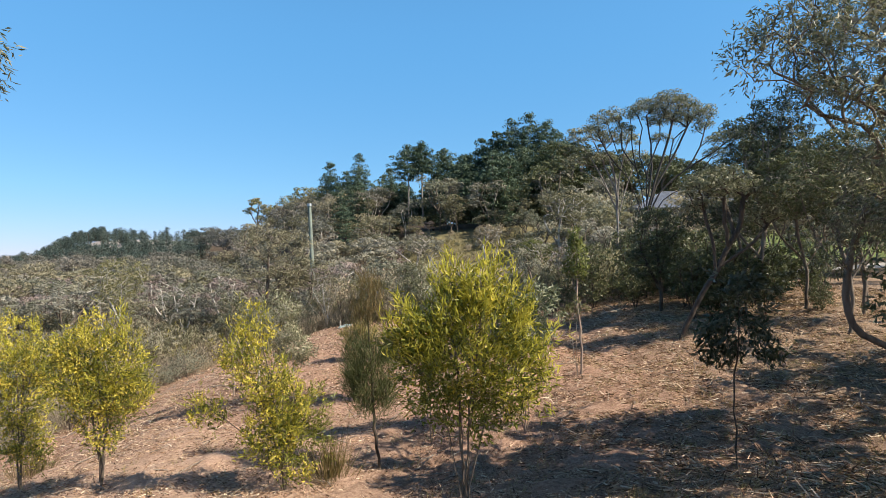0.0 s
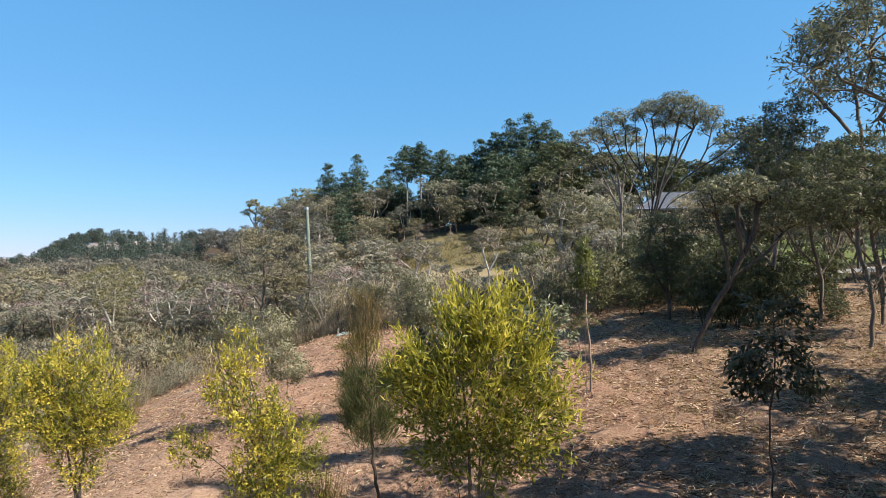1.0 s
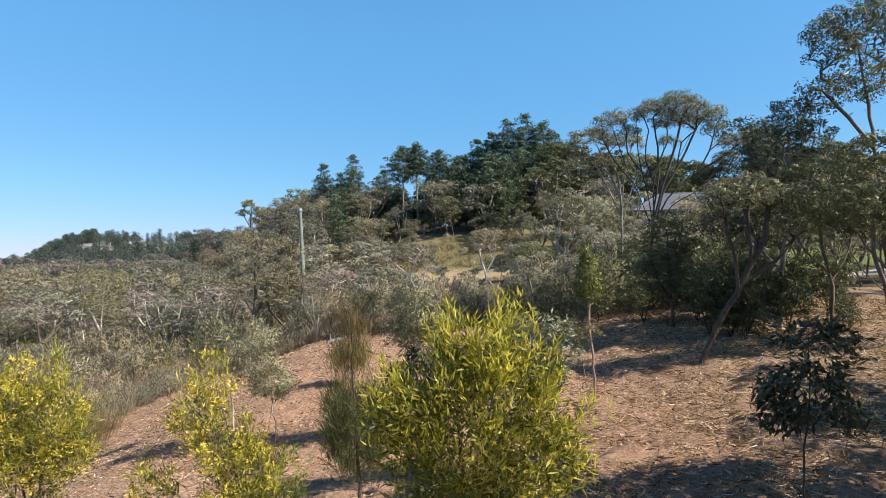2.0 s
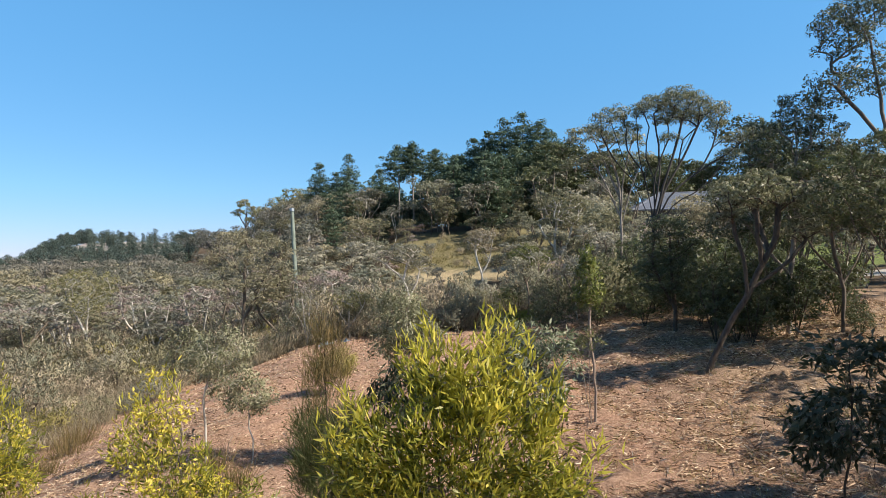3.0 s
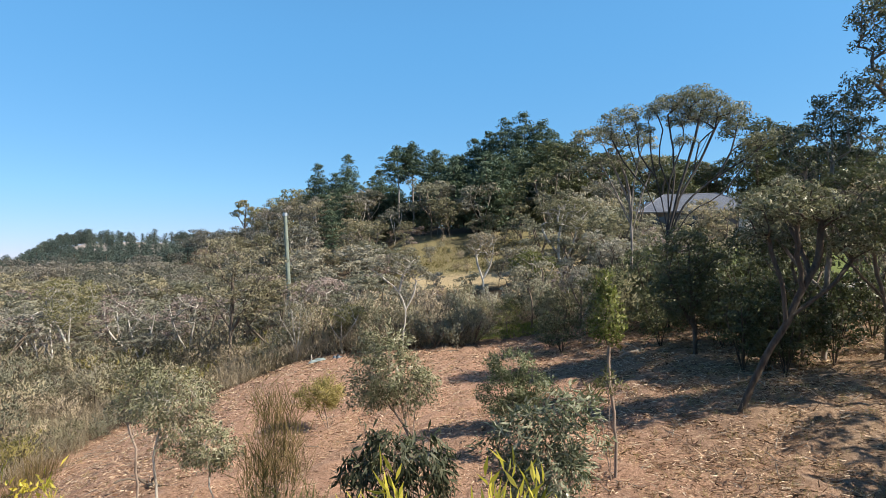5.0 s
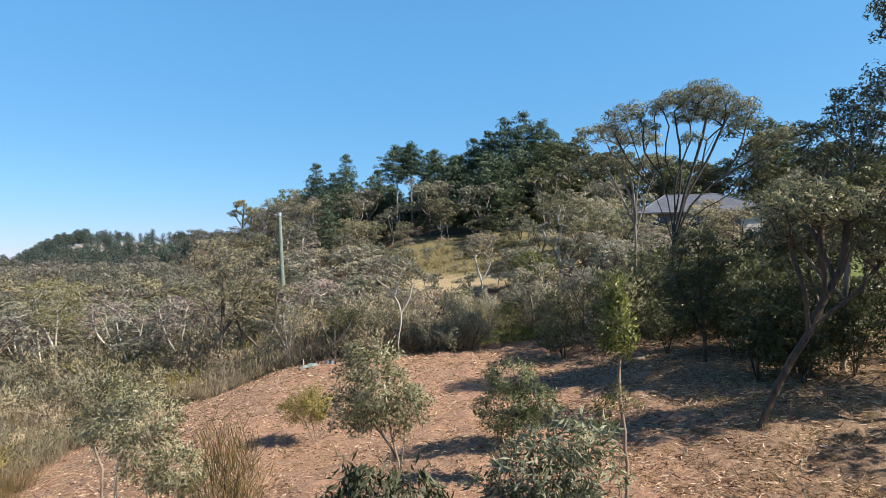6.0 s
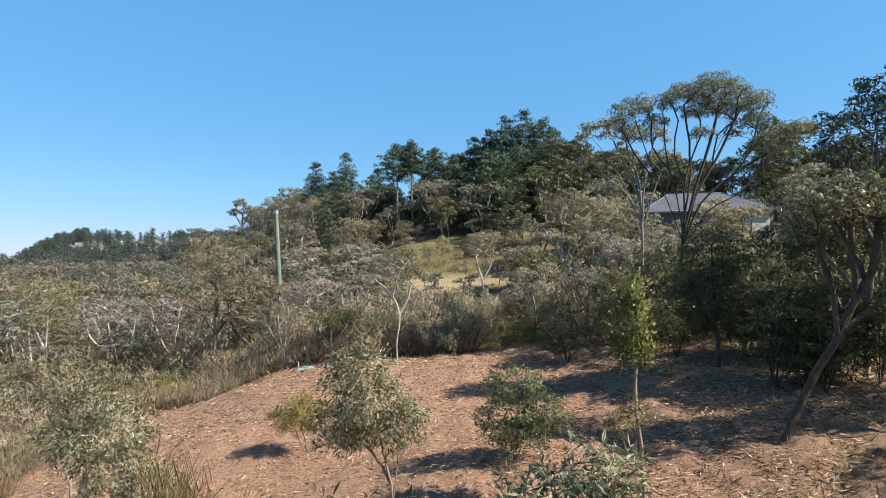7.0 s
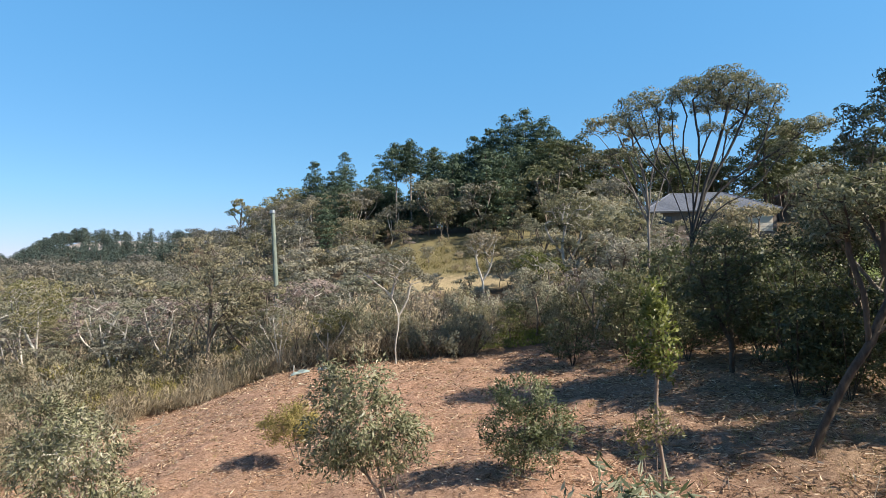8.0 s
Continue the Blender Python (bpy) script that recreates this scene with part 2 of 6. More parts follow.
def ground_material():
    m, nodes, links, bsdf = material("bush ground")
    pos = nodes.new("ShaderNodeNewGeometry").outputs["Position"]
    sep = nodes.new("ShaderNodeSeparateXYZ")
    links.new(pos, sep.inputs[0])
    x, y = sep.outputs[0], sep.outputs[1]
    big = noise_node(nodes, links, 0.22, 5, pos)
    mid = noise_node(nodes, links, 1.6, 6, pos, 0.7)
    fine = noise_node(nodes, links, 14.0, 6, pos, 0.75)
    hair = noise_node(nodes, links, 55.0, 4, pos, 0.8)
    grain = math_node(nodes, links, "ADD", math_node(nodes, links, "MULTIPLY", fine, 0.6), math_node(nodes, links, "MULTIPLY", hair, 0.4))
    mulch = ramp(nodes, links, grain, [(0.32, (0.1, 0.058, 0.045)), (0.45, (0.315, 0.182, 0.124)), (0.58, (0.525, 0.33, 0.235)), (0.75, (0.69, 0.5, 0.38))])
    straw = ramp(nodes, links, grain, [(0.32, (0.078, 0.052, 0.037)), (0.46, (0.235, 0.162, 0.11)), (0.6, (0.405, 0.292, 0.2)), (0.75, (0.58, 0.445, 0.325))])
    bark_bits = ramp(nodes, links, grain, [(0.35, (0.055, 0.032, 0.022)), (0.5, (0.16, 0.092, 0.058)), (0.68, (0.36, 0.23, 0.15))])
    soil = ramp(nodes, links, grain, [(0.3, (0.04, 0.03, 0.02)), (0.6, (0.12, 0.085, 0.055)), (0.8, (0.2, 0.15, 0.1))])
    meadow = ramp(nodes, links, grain, [(0.3, (0.2, 0.15, 0.085)), (0.5, (0.42, 0.33, 0.2)), (0.7, (0.58, 0.47, 0.31))])
    green = ramp(nodes, links, grain, [(0.3, (0.085, 0.078, 0.036)), (0.7, (0.24, 0.205, 0.105))])

    pale_hill = ramp(nodes, links, big, [(0.3, (0.27, 0.23, 0.205)), (0.7, (0.4, 0.345, 0.31))])

    def edge(v, a, b, wobble=2.0):
        """0 to 1 as v goes from a to b, with a ragged edge."""
        n = nodes.new("ShaderNodeMapRange")
        n.inputs[1].default_value, n.inputs[2].default_value = a, b
        w = math_node(nodes, links, "MULTIPLY", math_node(nodes, links, "SUBTRACT", mid, 0.5), wobble * 2)
        links.new(math_node(nodes, links, "ADD", v, w), n.inputs[0])
        return n.outputs[0]

    patch = ramp(nodes, links, math_node(nodes, links, "ADD", math_node(nodes, links, "MULTIPLY", big, 0.6), math_node(nodes, links, "MULTIPLY", mid, 0.4)),
                 [(0.42, (0, 0, 0)), (0.58, (1, 1, 1))])
    to_right = math_node(nodes, links, "MAXIMUM", edge(x, 3.0, 8.0), edge(y, 7.5, 5.5, 0.6))
    heaps = ramp(nodes, links, noise_node(nodes, links, 2.7, 8, pos, 0.75), [(0.4, (0, 0, 0)), (0.6, (1, 1, 1))])
    strawy = math_node(nodes, links, "MAXIMUM", math_node(nodes, links, "MULTIPLY", patch, 0.35), to_right)
    col = mix(nodes, links, strawy, mulch, straw)
    col = mix(nodes, links, math_node(nodes, links, "MULTIPLY", heaps, 0.42), col, bark_bits)
    track = math_node(nodes, links, "MULTIPLY", edge(x, -0.5, -3.0, 0.8), edge(y, 14.0, 10.0, 1.2))
    dusty = ramp(nodes, links, grain, [(0.3, (0.26, 0.16, 0.11)), (0.5, (0.6, 0.42, 0.31)), (0.7, (0.78, 0.62, 0.5))])
    col = mix(nodes, links, math_node(nodes, links, "MULTIPLY", track, 0.4), col, dusty)
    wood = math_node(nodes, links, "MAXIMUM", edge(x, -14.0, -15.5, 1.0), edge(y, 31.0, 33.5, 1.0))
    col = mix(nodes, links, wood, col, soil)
    field = math_node(nodes, links, "MULTIPLY", edge(y, 66.0, 68.0), math_node(nodes, links, "MULTIPLY", edge(x, -13.0, -10.0), edge(x, 18.0, 14.0)))
    field = math_node(nodes, links, "MULTIPLY", field, edge(y, 98.0, 95.0))
    meadow = mix(nodes, links, math_node(nodes, links, "MULTIPLY", edge(y, 72.0, 74.0, 3.0), 0.92), meadow, green)
    meadow = mix(nodes, links, math_node(nodes, links, "MULTIPLY", heaps, 0.3), meadow, green)
    meadow = mix(nodes, links, math_node(nodes, links, "MULTIPLY", patch, 0.2), meadow, soil)
    col = mix(nodes, links, field, col, meadow)
    turf = ramp(nodes, links, grain, [(0.3, (0.07, 0.09, 0.025)), (0.7, (0.2, 0.24, 0.08))])
    lawn = math_node(nodes, links, "MULTIPLY", edge(y, 46.0, 48.0), math_node(nodes, links, "MULTIPLY", edge(x, 15.0, 17.0), edge(y, 76.0, 74.0)))
    col = mix(nodes, links, lawn, col, turf)
    bare_hill = math_node(nodes, links, "MULTIPLY", edge(y, 300.0, 310.0), edge(x, -150.0, -160.0))
    col = mix(nodes, links, bare_hill, col, pale_hill)
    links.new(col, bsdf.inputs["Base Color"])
    bsdf.inputs["Roughness"].default_value = 0.92
    bsdf.inputs["Specular IOR Level"].default_value = 0.15
    bump(nodes, links, bsdf, grain, 0.9, 0.05)
    return m


M_GROUND = ground_material()


# ---- mesh tools ----
def mesh_from(name, verts, faces, mat, tint=None, shade=False, normals=None):
    """A mesh from arrays: faces is one array, all with the same number of corners."""
    me = bpy.data.meshes.new(name)
    verts, faces = np.asarray(verts, np.float32), np.asarray(faces, np.int32)
    k = faces.shape[1]
    me.vertices.add(len(verts))
    me.vertices.foreach_set("co", verts.ravel())
    me.loops.add(faces.size)
    me.loops.foreach_set("vertex_index", faces.ravel())
    me.polygons.add(len(faces))
    me.polygons.foreach_set("loop_start", np.arange(0, faces.size, k, dtype=np.int32))
    if shade:
        me.polygons.foreach_set("use_smooth", np.ones(len(faces), bool))
    me.update(calc_edges=True)
    if normals is not None:
        me.polygons.foreach_set("use_smooth", np.ones(len(faces), bool))
        me.normals_split_custom_set_from_vertices(np.asarray(normals, np.float32).tolist())
    if tint is not None:
        me.attributes.new("tint", "FLOAT", "POINT").data.foreach_set("value", np.asarray(tint, np.float32))
    me.materials.append(mat)
    return me


def part(name, bm, mat, parent, label=""):
    me = bpy.data.meshes.new(name)
    bm.to_mesh(me)
    bm.free()
    me.materials.append(mat)
    return part_mesh(name, me, parent, label)


def part_mesh(name, me, parent, label=""):
    ob = new(name, me)
    ob.parent = parent
    return tagged(ob, label)


def unit(v):
    return v / np.maximum(np.linalg.norm(v, axis=-1, keepdims=True), 1e-9)


def tubes(a, b, ra, rb, sides=6):
    """Tapered tubes from points a to b."""
    a, b, ra, rb = (np.asarray(v, float) for v in (a, b, ra, rb))
    d = unit(b - a)
    ref = np.where(np.abs(d[:, 2:3]) > 0.9, [[1.0, 0, 0]], [[0, 0, 1.0]])
    u = unit(np.cross(d, ref))
    w = np.cross(d, u)
    ang = np.arange(sides) * 2 * math.pi / sides
    ring = np.cos(ang)[None, :, None] * u[:, None] + np.sin(ang)[None, :, None] * w[:, None]
    b = b + d * rb[:, None] * 0.6
    v = np.concatenate([a[:, None] + ring * ra[:, None, None], b[:, None] + ring * rb[:, None, None]], 1).reshape(-1, 3)
    i = np.arange(sides)
    quad = np.stack([i, (i + 1) % sides, (i + 1) % sides + sides, i + sides], 1)
    f = (np.arange(len(a)) * 2 * sides)[:, None, None] + quad[None]
    return v, f.reshape(-1, 4)


def blades(rng, at, lean, length, width, wild=0.8, fold=0.3, single=False):
    """Pointed leaves, folded along the rib: at the points, along lean plus chance."""
    n = len(at)
    d = unit(np.broadcast_to(np.asarray(lean, float), (n, 3)) + rng.normal(0, wild, (n, 3)))
    s = unit(np.cross(d, rng.normal(0, 1, (n, 3))))
    up = np.cross(s, d)
    ln = (length * rng.uniform(0.65, 1.3, n))[:, None]
    wd = (width * rng.uniform(0.7, 1.25, n))[:, None]
    if single:
        v = np.stack([at + s * wd * 0.5, at + d * ln, at - s * wd * 0.5 + up * wd * fold], 1).reshape(-1, 3)
        return v, np.arange(3 * n).reshape(-1, 3)
    m = at + d * ln * 0.42
    v = np.stack([at, m + s * wd * 0.5 + up * wd * fold, at + d * ln - up * wd * fold, m - s * wd * 0.5 + up * wd * fold], 1).reshape(-1, 3)
    f = (np.arange(n) * 4)[:, None, None] + np.array([[0, 1, 2], [0, 2, 3]])[None]
    return v, f.reshape(-1, 3)


def leaf_masses(v, f, blobs, soft=0.6, clumps=None):
    """Turns leaves to face out of their clump and lets their shading follow it, as light does in dense foliage."""
    c = np.array([b[:3] for b in blobs], float)
    r = np.array([(b[3], b[3], b[4]) for b in blobs], float)
    k = len(v) * (1 if 3 * len(f) == len(v) else 2) // len(f)
    quad = v.reshape(-1, k, 3)
    mid = quad.mean(1)
    out = np.zeros_like(mid)
    best = np.full(len(mid), 1e9)
    for i in range(len(c)):
        q = (mid - c[i]) / r[i]
        d = np.linalg.norm(q, axis=1)
        near = d < best
        best[near], out[near] = d[near], (q / r[i])[near]
    out = unit(out)
    if clumps is not None:
        out = out * 0.7 + unit(mid - np.repeat(clumps, len(mid) // len(clumps), 0)) * 0.7
    out = unit(out + np.array([0, 0, 0.25]))
    n = unit(np.cross(quad[:, 1] - quad[:, 0], quad[:, -1] - quad[:, 0]))
    side = np.where(np.einsum("ij,ij->i", n, out) < 0, -1.0, 1.0)
    f = f.reshape(len(quad), -1, 3).copy()
    f[side < 0] = f[side < 0][:, :, ::-1]
    n = unit(out * soft + n * side[:, None] * (1 - soft))
    return v, f.reshape(-1, 3), np.repeat(n, k, 0)


class Wood:
    """The branching wood of a plant: nodes with parents, grown towards points of the crown."""

    def __init__(self, rng):
        self.rng, self.pos, self.par, self.stem = rng, [], [], []

    def line(self, pts, stem, parent=-1):
        for p in pts:
            self.pos.append(np.asarray(p, float))
            self.par.append(parent)
            self.stem.append(stem)
            parent = len(self.pos) - 1
        return parent

    def trunk(self, pts, stem=0, step=0.35, wobble=0.014):
        """A stem through the points, rounded, with a slight wobble."""
        pts = [np.asarray(p, float) for p in pts]
        out = [pts[0]]
        for i in range(len(pts) - 1):
            p0, p1, p2, p3 = pts[max(i - 1, 0)], pts[i], pts[i + 1], pts[min(i + 2, len(pts) - 1)]
            n = max(2, int(np.linalg.norm(p2 - p1) / step))
            for k in range(1, n + 1):
                t = k / n
                q = 0.5 * (2 * p1 + (p2 - p0) * t + (2 * p0 - 5 * p1 + 4 * p2 - p3) * t * t + (3 * p1 - p0 - 3 * p2 + p3) * t ** 3)
                out.append(q + self.rng.normal(0, wobble, 3) * (1, 1, 0.2))
        return self.line(out, stem)

    def reach(self, target, step=0.35, low=0.25, wobble=0.06):
        pos = np.array(self.pos)
        base = pos[:, 2].min()
        span = max(pos[:, 2].max() - base, 0.1)
        d = np.linalg.norm(pos - target, axis=1)
        flat = np.linalg.norm((pos - target)[:, :2], axis=1)
        cost = d + 1.6 * np.maximum(0, pos[:, 2] - target[2] + 0.35 * flat) + 3.0 * (pos[:, 2] < base + low * span)
        i = int(np.argmin(cost))
        a, ln = pos[i], d[i]
        n = max(2, int(ln / step))
        mid = (a + target) / 2 + np.array([0, 0, 0.12 * ln]) + self.rng.normal(0, 0.07 * ln, 3)
        t = (np.arange(1, n + 1) / n)[:, None]
        pts = (1 - t) ** 2 * a + 2 * t * (1 - t) * mid + t * t * target
        pts[:-1] += self.rng.normal(0, wobble * step, (n - 1, 3))
        self.line(pts, -1, i)

    def radii(self, thick, tip, power=0.52):
        n = len(self.pos)
        kids = np.zeros(n, int)
        for p in self.par:
            if p >= 0:
                kids[p] += 1
        load = (kids == 0).astype(float)
        for i in range(n - 1, -1, -1):
            if self.par[i] >= 0:
                load[self.par[i]] += load[i]
        return np.maximum(tip, thick * (load / load.max()) ** power)

    def meshes(self, thick, tip, sides=6):
        """One mesh for each stem with all that grows from it; every branch is one tube of joined rings."""
        pos, par = np.array(self.pos), np.array(self.par)
        n = len(pos)
        stem = np.array(self.stem)
        for i in range(n):
            if stem[i] < 0:
                stem[i] = stem[par[i]]
        r = self.radii(thick, tip)
        main = np.full(n, -1)
        for i in range(n):
            p = par[i]
            if p >= 0 and i == p + 1 and self.stem[i] == self.stem[p]:
                main[p] = i
        follows = np.zeros(n, bool)
        follows[main[main >= 0]] = True
        ahead = np.where(main >= 0, main, np.arange(n))
        behind = np.where(par >= 0, par, np.arange(n))
        d = pos[ahead] - pos[behind]
        d[np.linalg.norm(d, axis=1) < 1e-6] = (0, 0, 1)
        d = unit(d)
        ang = np.arange(sides) * 2 * math.pi / sides

        def rings(c, axis, rad):
            u = unit(np.cross(axis, np.array([[0.31, 0.95, 0.05]])))
            w = np.cross(axis, u)
            return (c[:, None] + (np.cos(ang)[None, :, None] * u[:, None] + np.sin(ang)[None, :, None] * w[:, None]) * rad[:, None, None]).reshape(-1, 3)

        starts = np.nonzero((par >= 0) & ~follows)[0]
        verts = np.concatenate([rings(pos, d, r), rings(pos[par[starts]], unit(pos[starts] - pos[par[starts]]), np.minimum(r[par[starts]] * 0.9, r[starts] * 1.2))])
        low = par.copy()
        low[starts] = n + np.arange(len(starts))
        kid = np.nonzero(par >= 0)[0]
        k = np.arange(sides)
        out = {}
        for s in sorted(set(stem.tolist())):
            q = kid[stem[kid] == s]
            if not len(q):
                continue
            a, b = low[q][:, None] * sides, q[:, None] * sides
            f = np.stack([a + k, a + (k + 1) % sides, b + (k + 1) % sides, b + k], -1).reshape(-1, 4)
            used, f = np.unique(f, return_inverse=True)
            out[s] = (verts[used], f.reshape(-1, 4))
        return out


def crown_points(rng, blobs, n, shell=0.55):
    """Points in a crown of ellipsoids (x, y, z, radius, half height), more of them near the skin."""
    vol = np.array([b[3] * b[3] * b[4] for b in blobs]) ** 0.7
    pick = rng.choice(len(blobs), n, p=vol / vol.sum())
    d = unit(rng.normal(0, 1, (n, 3)))
    rad = rng.uniform(shell ** 3, 1, n) ** (1 / 3)
    b = np.array(blobs)[pick]
    return b[:, :3] + d * rad[:, None] * np.stack([b[:, 3], b[:, 3] * 0.9, b[:, 4]], 1)


def sprays(rng, goals, per, reach, droop, length, width, wild, centre, spread, fold=0.3, single=False):
    """Leafy shoots: leaves set along an axis that leaves each goal outwards, up or down."""
    out = unit(goals - centre)
    axis = unit(out * 0.7 + np.array([0, 0, droop]) + rng.normal(0, 0.45, goals.shape))
    axis = np.repeat(axis, per, 0)
    u = rng.uniform(-0.45, 1.0, len(axis))[:, None]
    at = np.repeat(goals, per, 0) + axis * u * reach + rng.normal(0, 1, axis.shape) * spread * (1.15 - u * 0.6)
    side = unit(np.cross(axis, rng.normal(0, 1, axis.shape)))
    return blades(rng, at, axis * 0.75 + side * 0.6 + np.array([0, 0, droop * 0.35]), length, width, wild, fold, single)


def lumps(rng, blobs, n, gap, shell=0.5, cap=-1.0):
    """Centres of leaf tufts in a crown of ellipsoids, at least a gap apart; cap keeps them to the upper dome of each."""
    vol = np.array([b[3] * b[3] * b[4] for b in blobs]) ** 0.7
    pick = rng.choice(len(blobs), n * 12, p=vol / vol.sum())
    d = unit(rng.normal(0, 1, (n * 12, 3)))
    b = np.array(blobs)[pick]
    rad = rng.uniform(shell ** 3, 1, n * 12) ** (1 / 3)
    at = b[:, :3] + d * rad[:, None] * np.stack([b[:, 3], b[:, 3] * 0.9, b[:, 4]], 1)
    at = at[d[:, 2] > cap]
    out = np.zeros((0, 3))
    for p in at:
        if len(out) == n:
            break
        if not len(out) or np.min(np.sum((out - p) ** 2, 1)) > gap * gap:
            out = np.concatenate([out, p[None]])
    return out


def tuft_leaves(rng, goals, radius, per, length, width, flat=0.7, rough=0.45, droop=0.3, soft=0.6, single=True):
    """Leaves laid like shingles round each tuft, so that it has a lit top and a shaded underside."""
    n = len(goals) * per
    d = unit(rng.normal(0, 1, (n, 3)) + np.array([0, 0, 0.35]))
    squash = np.array([1.0, 1.0, flat])
    r = np.repeat(radius * rng.uniform(0.65, 1.3, len(goals)), per)[:, None]
    at = np.repeat(goals, per, 0) + d * squash * r * (rng.random((n, 1)) ** 0.4 * 0.55 + 0.55)
    n0 = unit(d / squash)
    face = unit(n0 + rng.normal(0, rough, (n, 3)))
    a = rng.normal(0, 0.6, (n, 3)) + np.array([0, 0, -droop])
    a = unit(a - face * np.sum(a * face, 1, keepdims=True))
    s = np.cross(face, a)
    ln = (length * rng.uniform(0.7, 1.35, n))[:, None]
    wd = (width * rng.uniform(0.75, 1.3, n))[:, None]
    normal = unit(n0 * soft + face * (1 - soft))
    if single:
        v = np.stack([at - a * ln * 0.45 - s * wd * 0.5, at - a * ln * 0.3 + s * wd * 0.5, at + a * ln * 0.6], 1)
        return v.reshape(-1, 3), np.arange(3 * n).reshape(-1, 3)[:, ::-1], np.repeat(normal, 3, 0)
    bend = face * wd * 0.25
    v = np.stack([at - a * ln * 0.45, at + s * wd * 0.5 + bend, at + a * ln * 0.55, at - s * wd * 0.5 + bend], 1)
    f = (np.arange(n) * 4)[:, None, None] + np.array([[0, 2, 1], [0, 3, 2]])[None]
    return v.reshape(-1, 3), f.reshape(-1, 3), np.repeat(normal, 4, 0)


def plant_data(seed, stems, blobs, n=60, per=40, spread=0.18, length=0.12, width=0.03, droop=-0.5, wild=0.8,
               thick=0.06, tip=0.004, sides=6, step=0.35, low=0.25, shoot=0.0, fold=0.3, shell=0.5, twigs=True, soft=0.55, single=False,
               tuft=0.0, flat=0.7, cap=-1.0):
    """Wood and leaves of one plant as arrays, round the origin of its own coordinates. With a tuft radius the crown is made of leaf tufts."""
    rng = np.random.default_rng(seed)
    wood = Wood(rng)
    for i, s in enumerate(stems):
        wood.trunk(s, i, step)
    goals = lumps(rng, blobs, n, tuft * 1.15, shell, cap) if tuft else crown_points(rng, blobs, n, shell)
    mid = np.mean([s[-1] for s in stems], 0)
    goals = goals[np.argsort(np.linalg.norm(goals - mid, axis=1))]
    for g in goals[:len(goals) if twigs is True else twigs]:
        wood.reach(g, step, low)
    made = wood.meshes(thick * 0.5, tip * 0.6, sides)
    if tuft:
        return made, tuft_leaves(rng, goals, tuft, per, length, width, flat, 0.45, -droop, soft, single)
    centre = np.mean(np.array(blobs)[:, :3], 0) - np.array([0, 0, 0.15 * max(b[4] for b in blobs)])
    leaves = sprays(rng, goals, per, shoot or spread * 2.0, droop, length, width, wild * 0.5, centre, spread * 0.5, fold, single)
    return made, leaf_masses(*leaves, blobs, soft, goals if single else None)


def plant(name, label, category, base, data, bark, leaf, group="", stem_name="trunk", crown_name="crown", extra=()):
    """A plant as a thing: an Empty at its foot with its stems, branches and crown."""
    thing = new(name)
    thing.location = base
    woods, (lv, lf, ln) = data
    for s, (v, f) in woods.items():
        nm = stem_name if s == 0 or stem_name == "stem" else "limb"
        part_mesh(nm, mesh_from(nm, v, f, bark, shade=True), thing)
    part_mesh(crown_name, mesh_from(crown_name, lv, lf, leaf, normals=ln), thing)
    for nm, v, f, mat, lab in extra:
        part_mesh(nm, mesh_from(nm, v, f, mat), thing, lab)
    return tagged(thing, label, category, group)


def foot(x, y, sink=0.04):
    return float(x), float(y), float(ground_z(x, y)) - sink


def rel(base, pts):
    """World points or crown ellipsoids, taken relative to a plant's foot."""
    return [tuple(np.array(p[:3], float) - base) + tuple(p[3:]) for p in pts]



# ---- shape of the ground ----
def smooth(a, b, v):
    """0 below a, 1 above b, with soft ends; takes arrays."""
    k = np.clip((np.asarray(v, float) - a) / (b - a), 0, 1)
    return k * k * (3 - 2 * k)


def ground_z(x, y):
    """Height of the ground: a shelf with a gully on its left side, and a wooded hill behind."""
    x, y = np.asarray(x, float), np.asarray(y, float)
    d = np.hypot(x, y)
    az = np.where(y <= 0, np.sign(x) * 1.3, np.clip(np.arctan2(x, np.maximum(y, 1e-3)), -1.3, 1.3))
    near = -1.2 + 0.075 * np.clip(x, 0, 14) + 0.04 * np.clip(x, -40, 0) + 0.012 * (np.clip(y, -20, 40) - 13)
    near = near - 1.9 * smooth(5.5, 15, -x) + 0.03 * np.clip(x - 14, 0, 60)
    near = near + 0.7 * (1 - smooth(4.5, 9, y)) + 0.4 * smooth(14, 18, y) * smooth(3, 7, x)
    near = near + 0.5 * np.exp(-((x - 0.8) / 2.5) ** 2 - ((y - 17) / 2.2) ** 2)
    near = near - 1.6 * smooth(38, 52, y) * (1 - smooth(4, 16, x)) * smooth(-70, -20, x)
    turn = [-1.3, -0.72, -0.667, -0.623, -0.577, -0.537, -0.46, -0.4, -0.33, -0.25, -0.1, 0.08, 0.25, 0.4, 1.3]
    far_d = np.interp(az, turn, [460, 460, 460, 460, 460, 460, 440, 290, 200, 170, 115, 112, 115, 120, 120])
    crest = np.interp(az, turn, [-2, 0, 6, 18.5, 20.5, 20, 18, 10, 13, 14, 9, 9, 8, 8, 9])
    late = np.interp(az, [-0.47, -0.33], [2.8, 1.0])
    hill = (crest - near) * smooth(0, 1, (d - 48) / (far_d - 48)) ** late
    fall = -0.02 * np.clip(d - far_d - 150, 0, 1500)
    bump = 0.05 * np.sin(x * 0.9 + 1.3 * np.sin(y * 0.5)) * np.cos(y * 0.7 + 0.4)
    bump = bump + 0.03 * np.sin(2.1 * x + y) * np.sin(1.7 * y - 0.6 * x)
    return near + hill + fall + bump


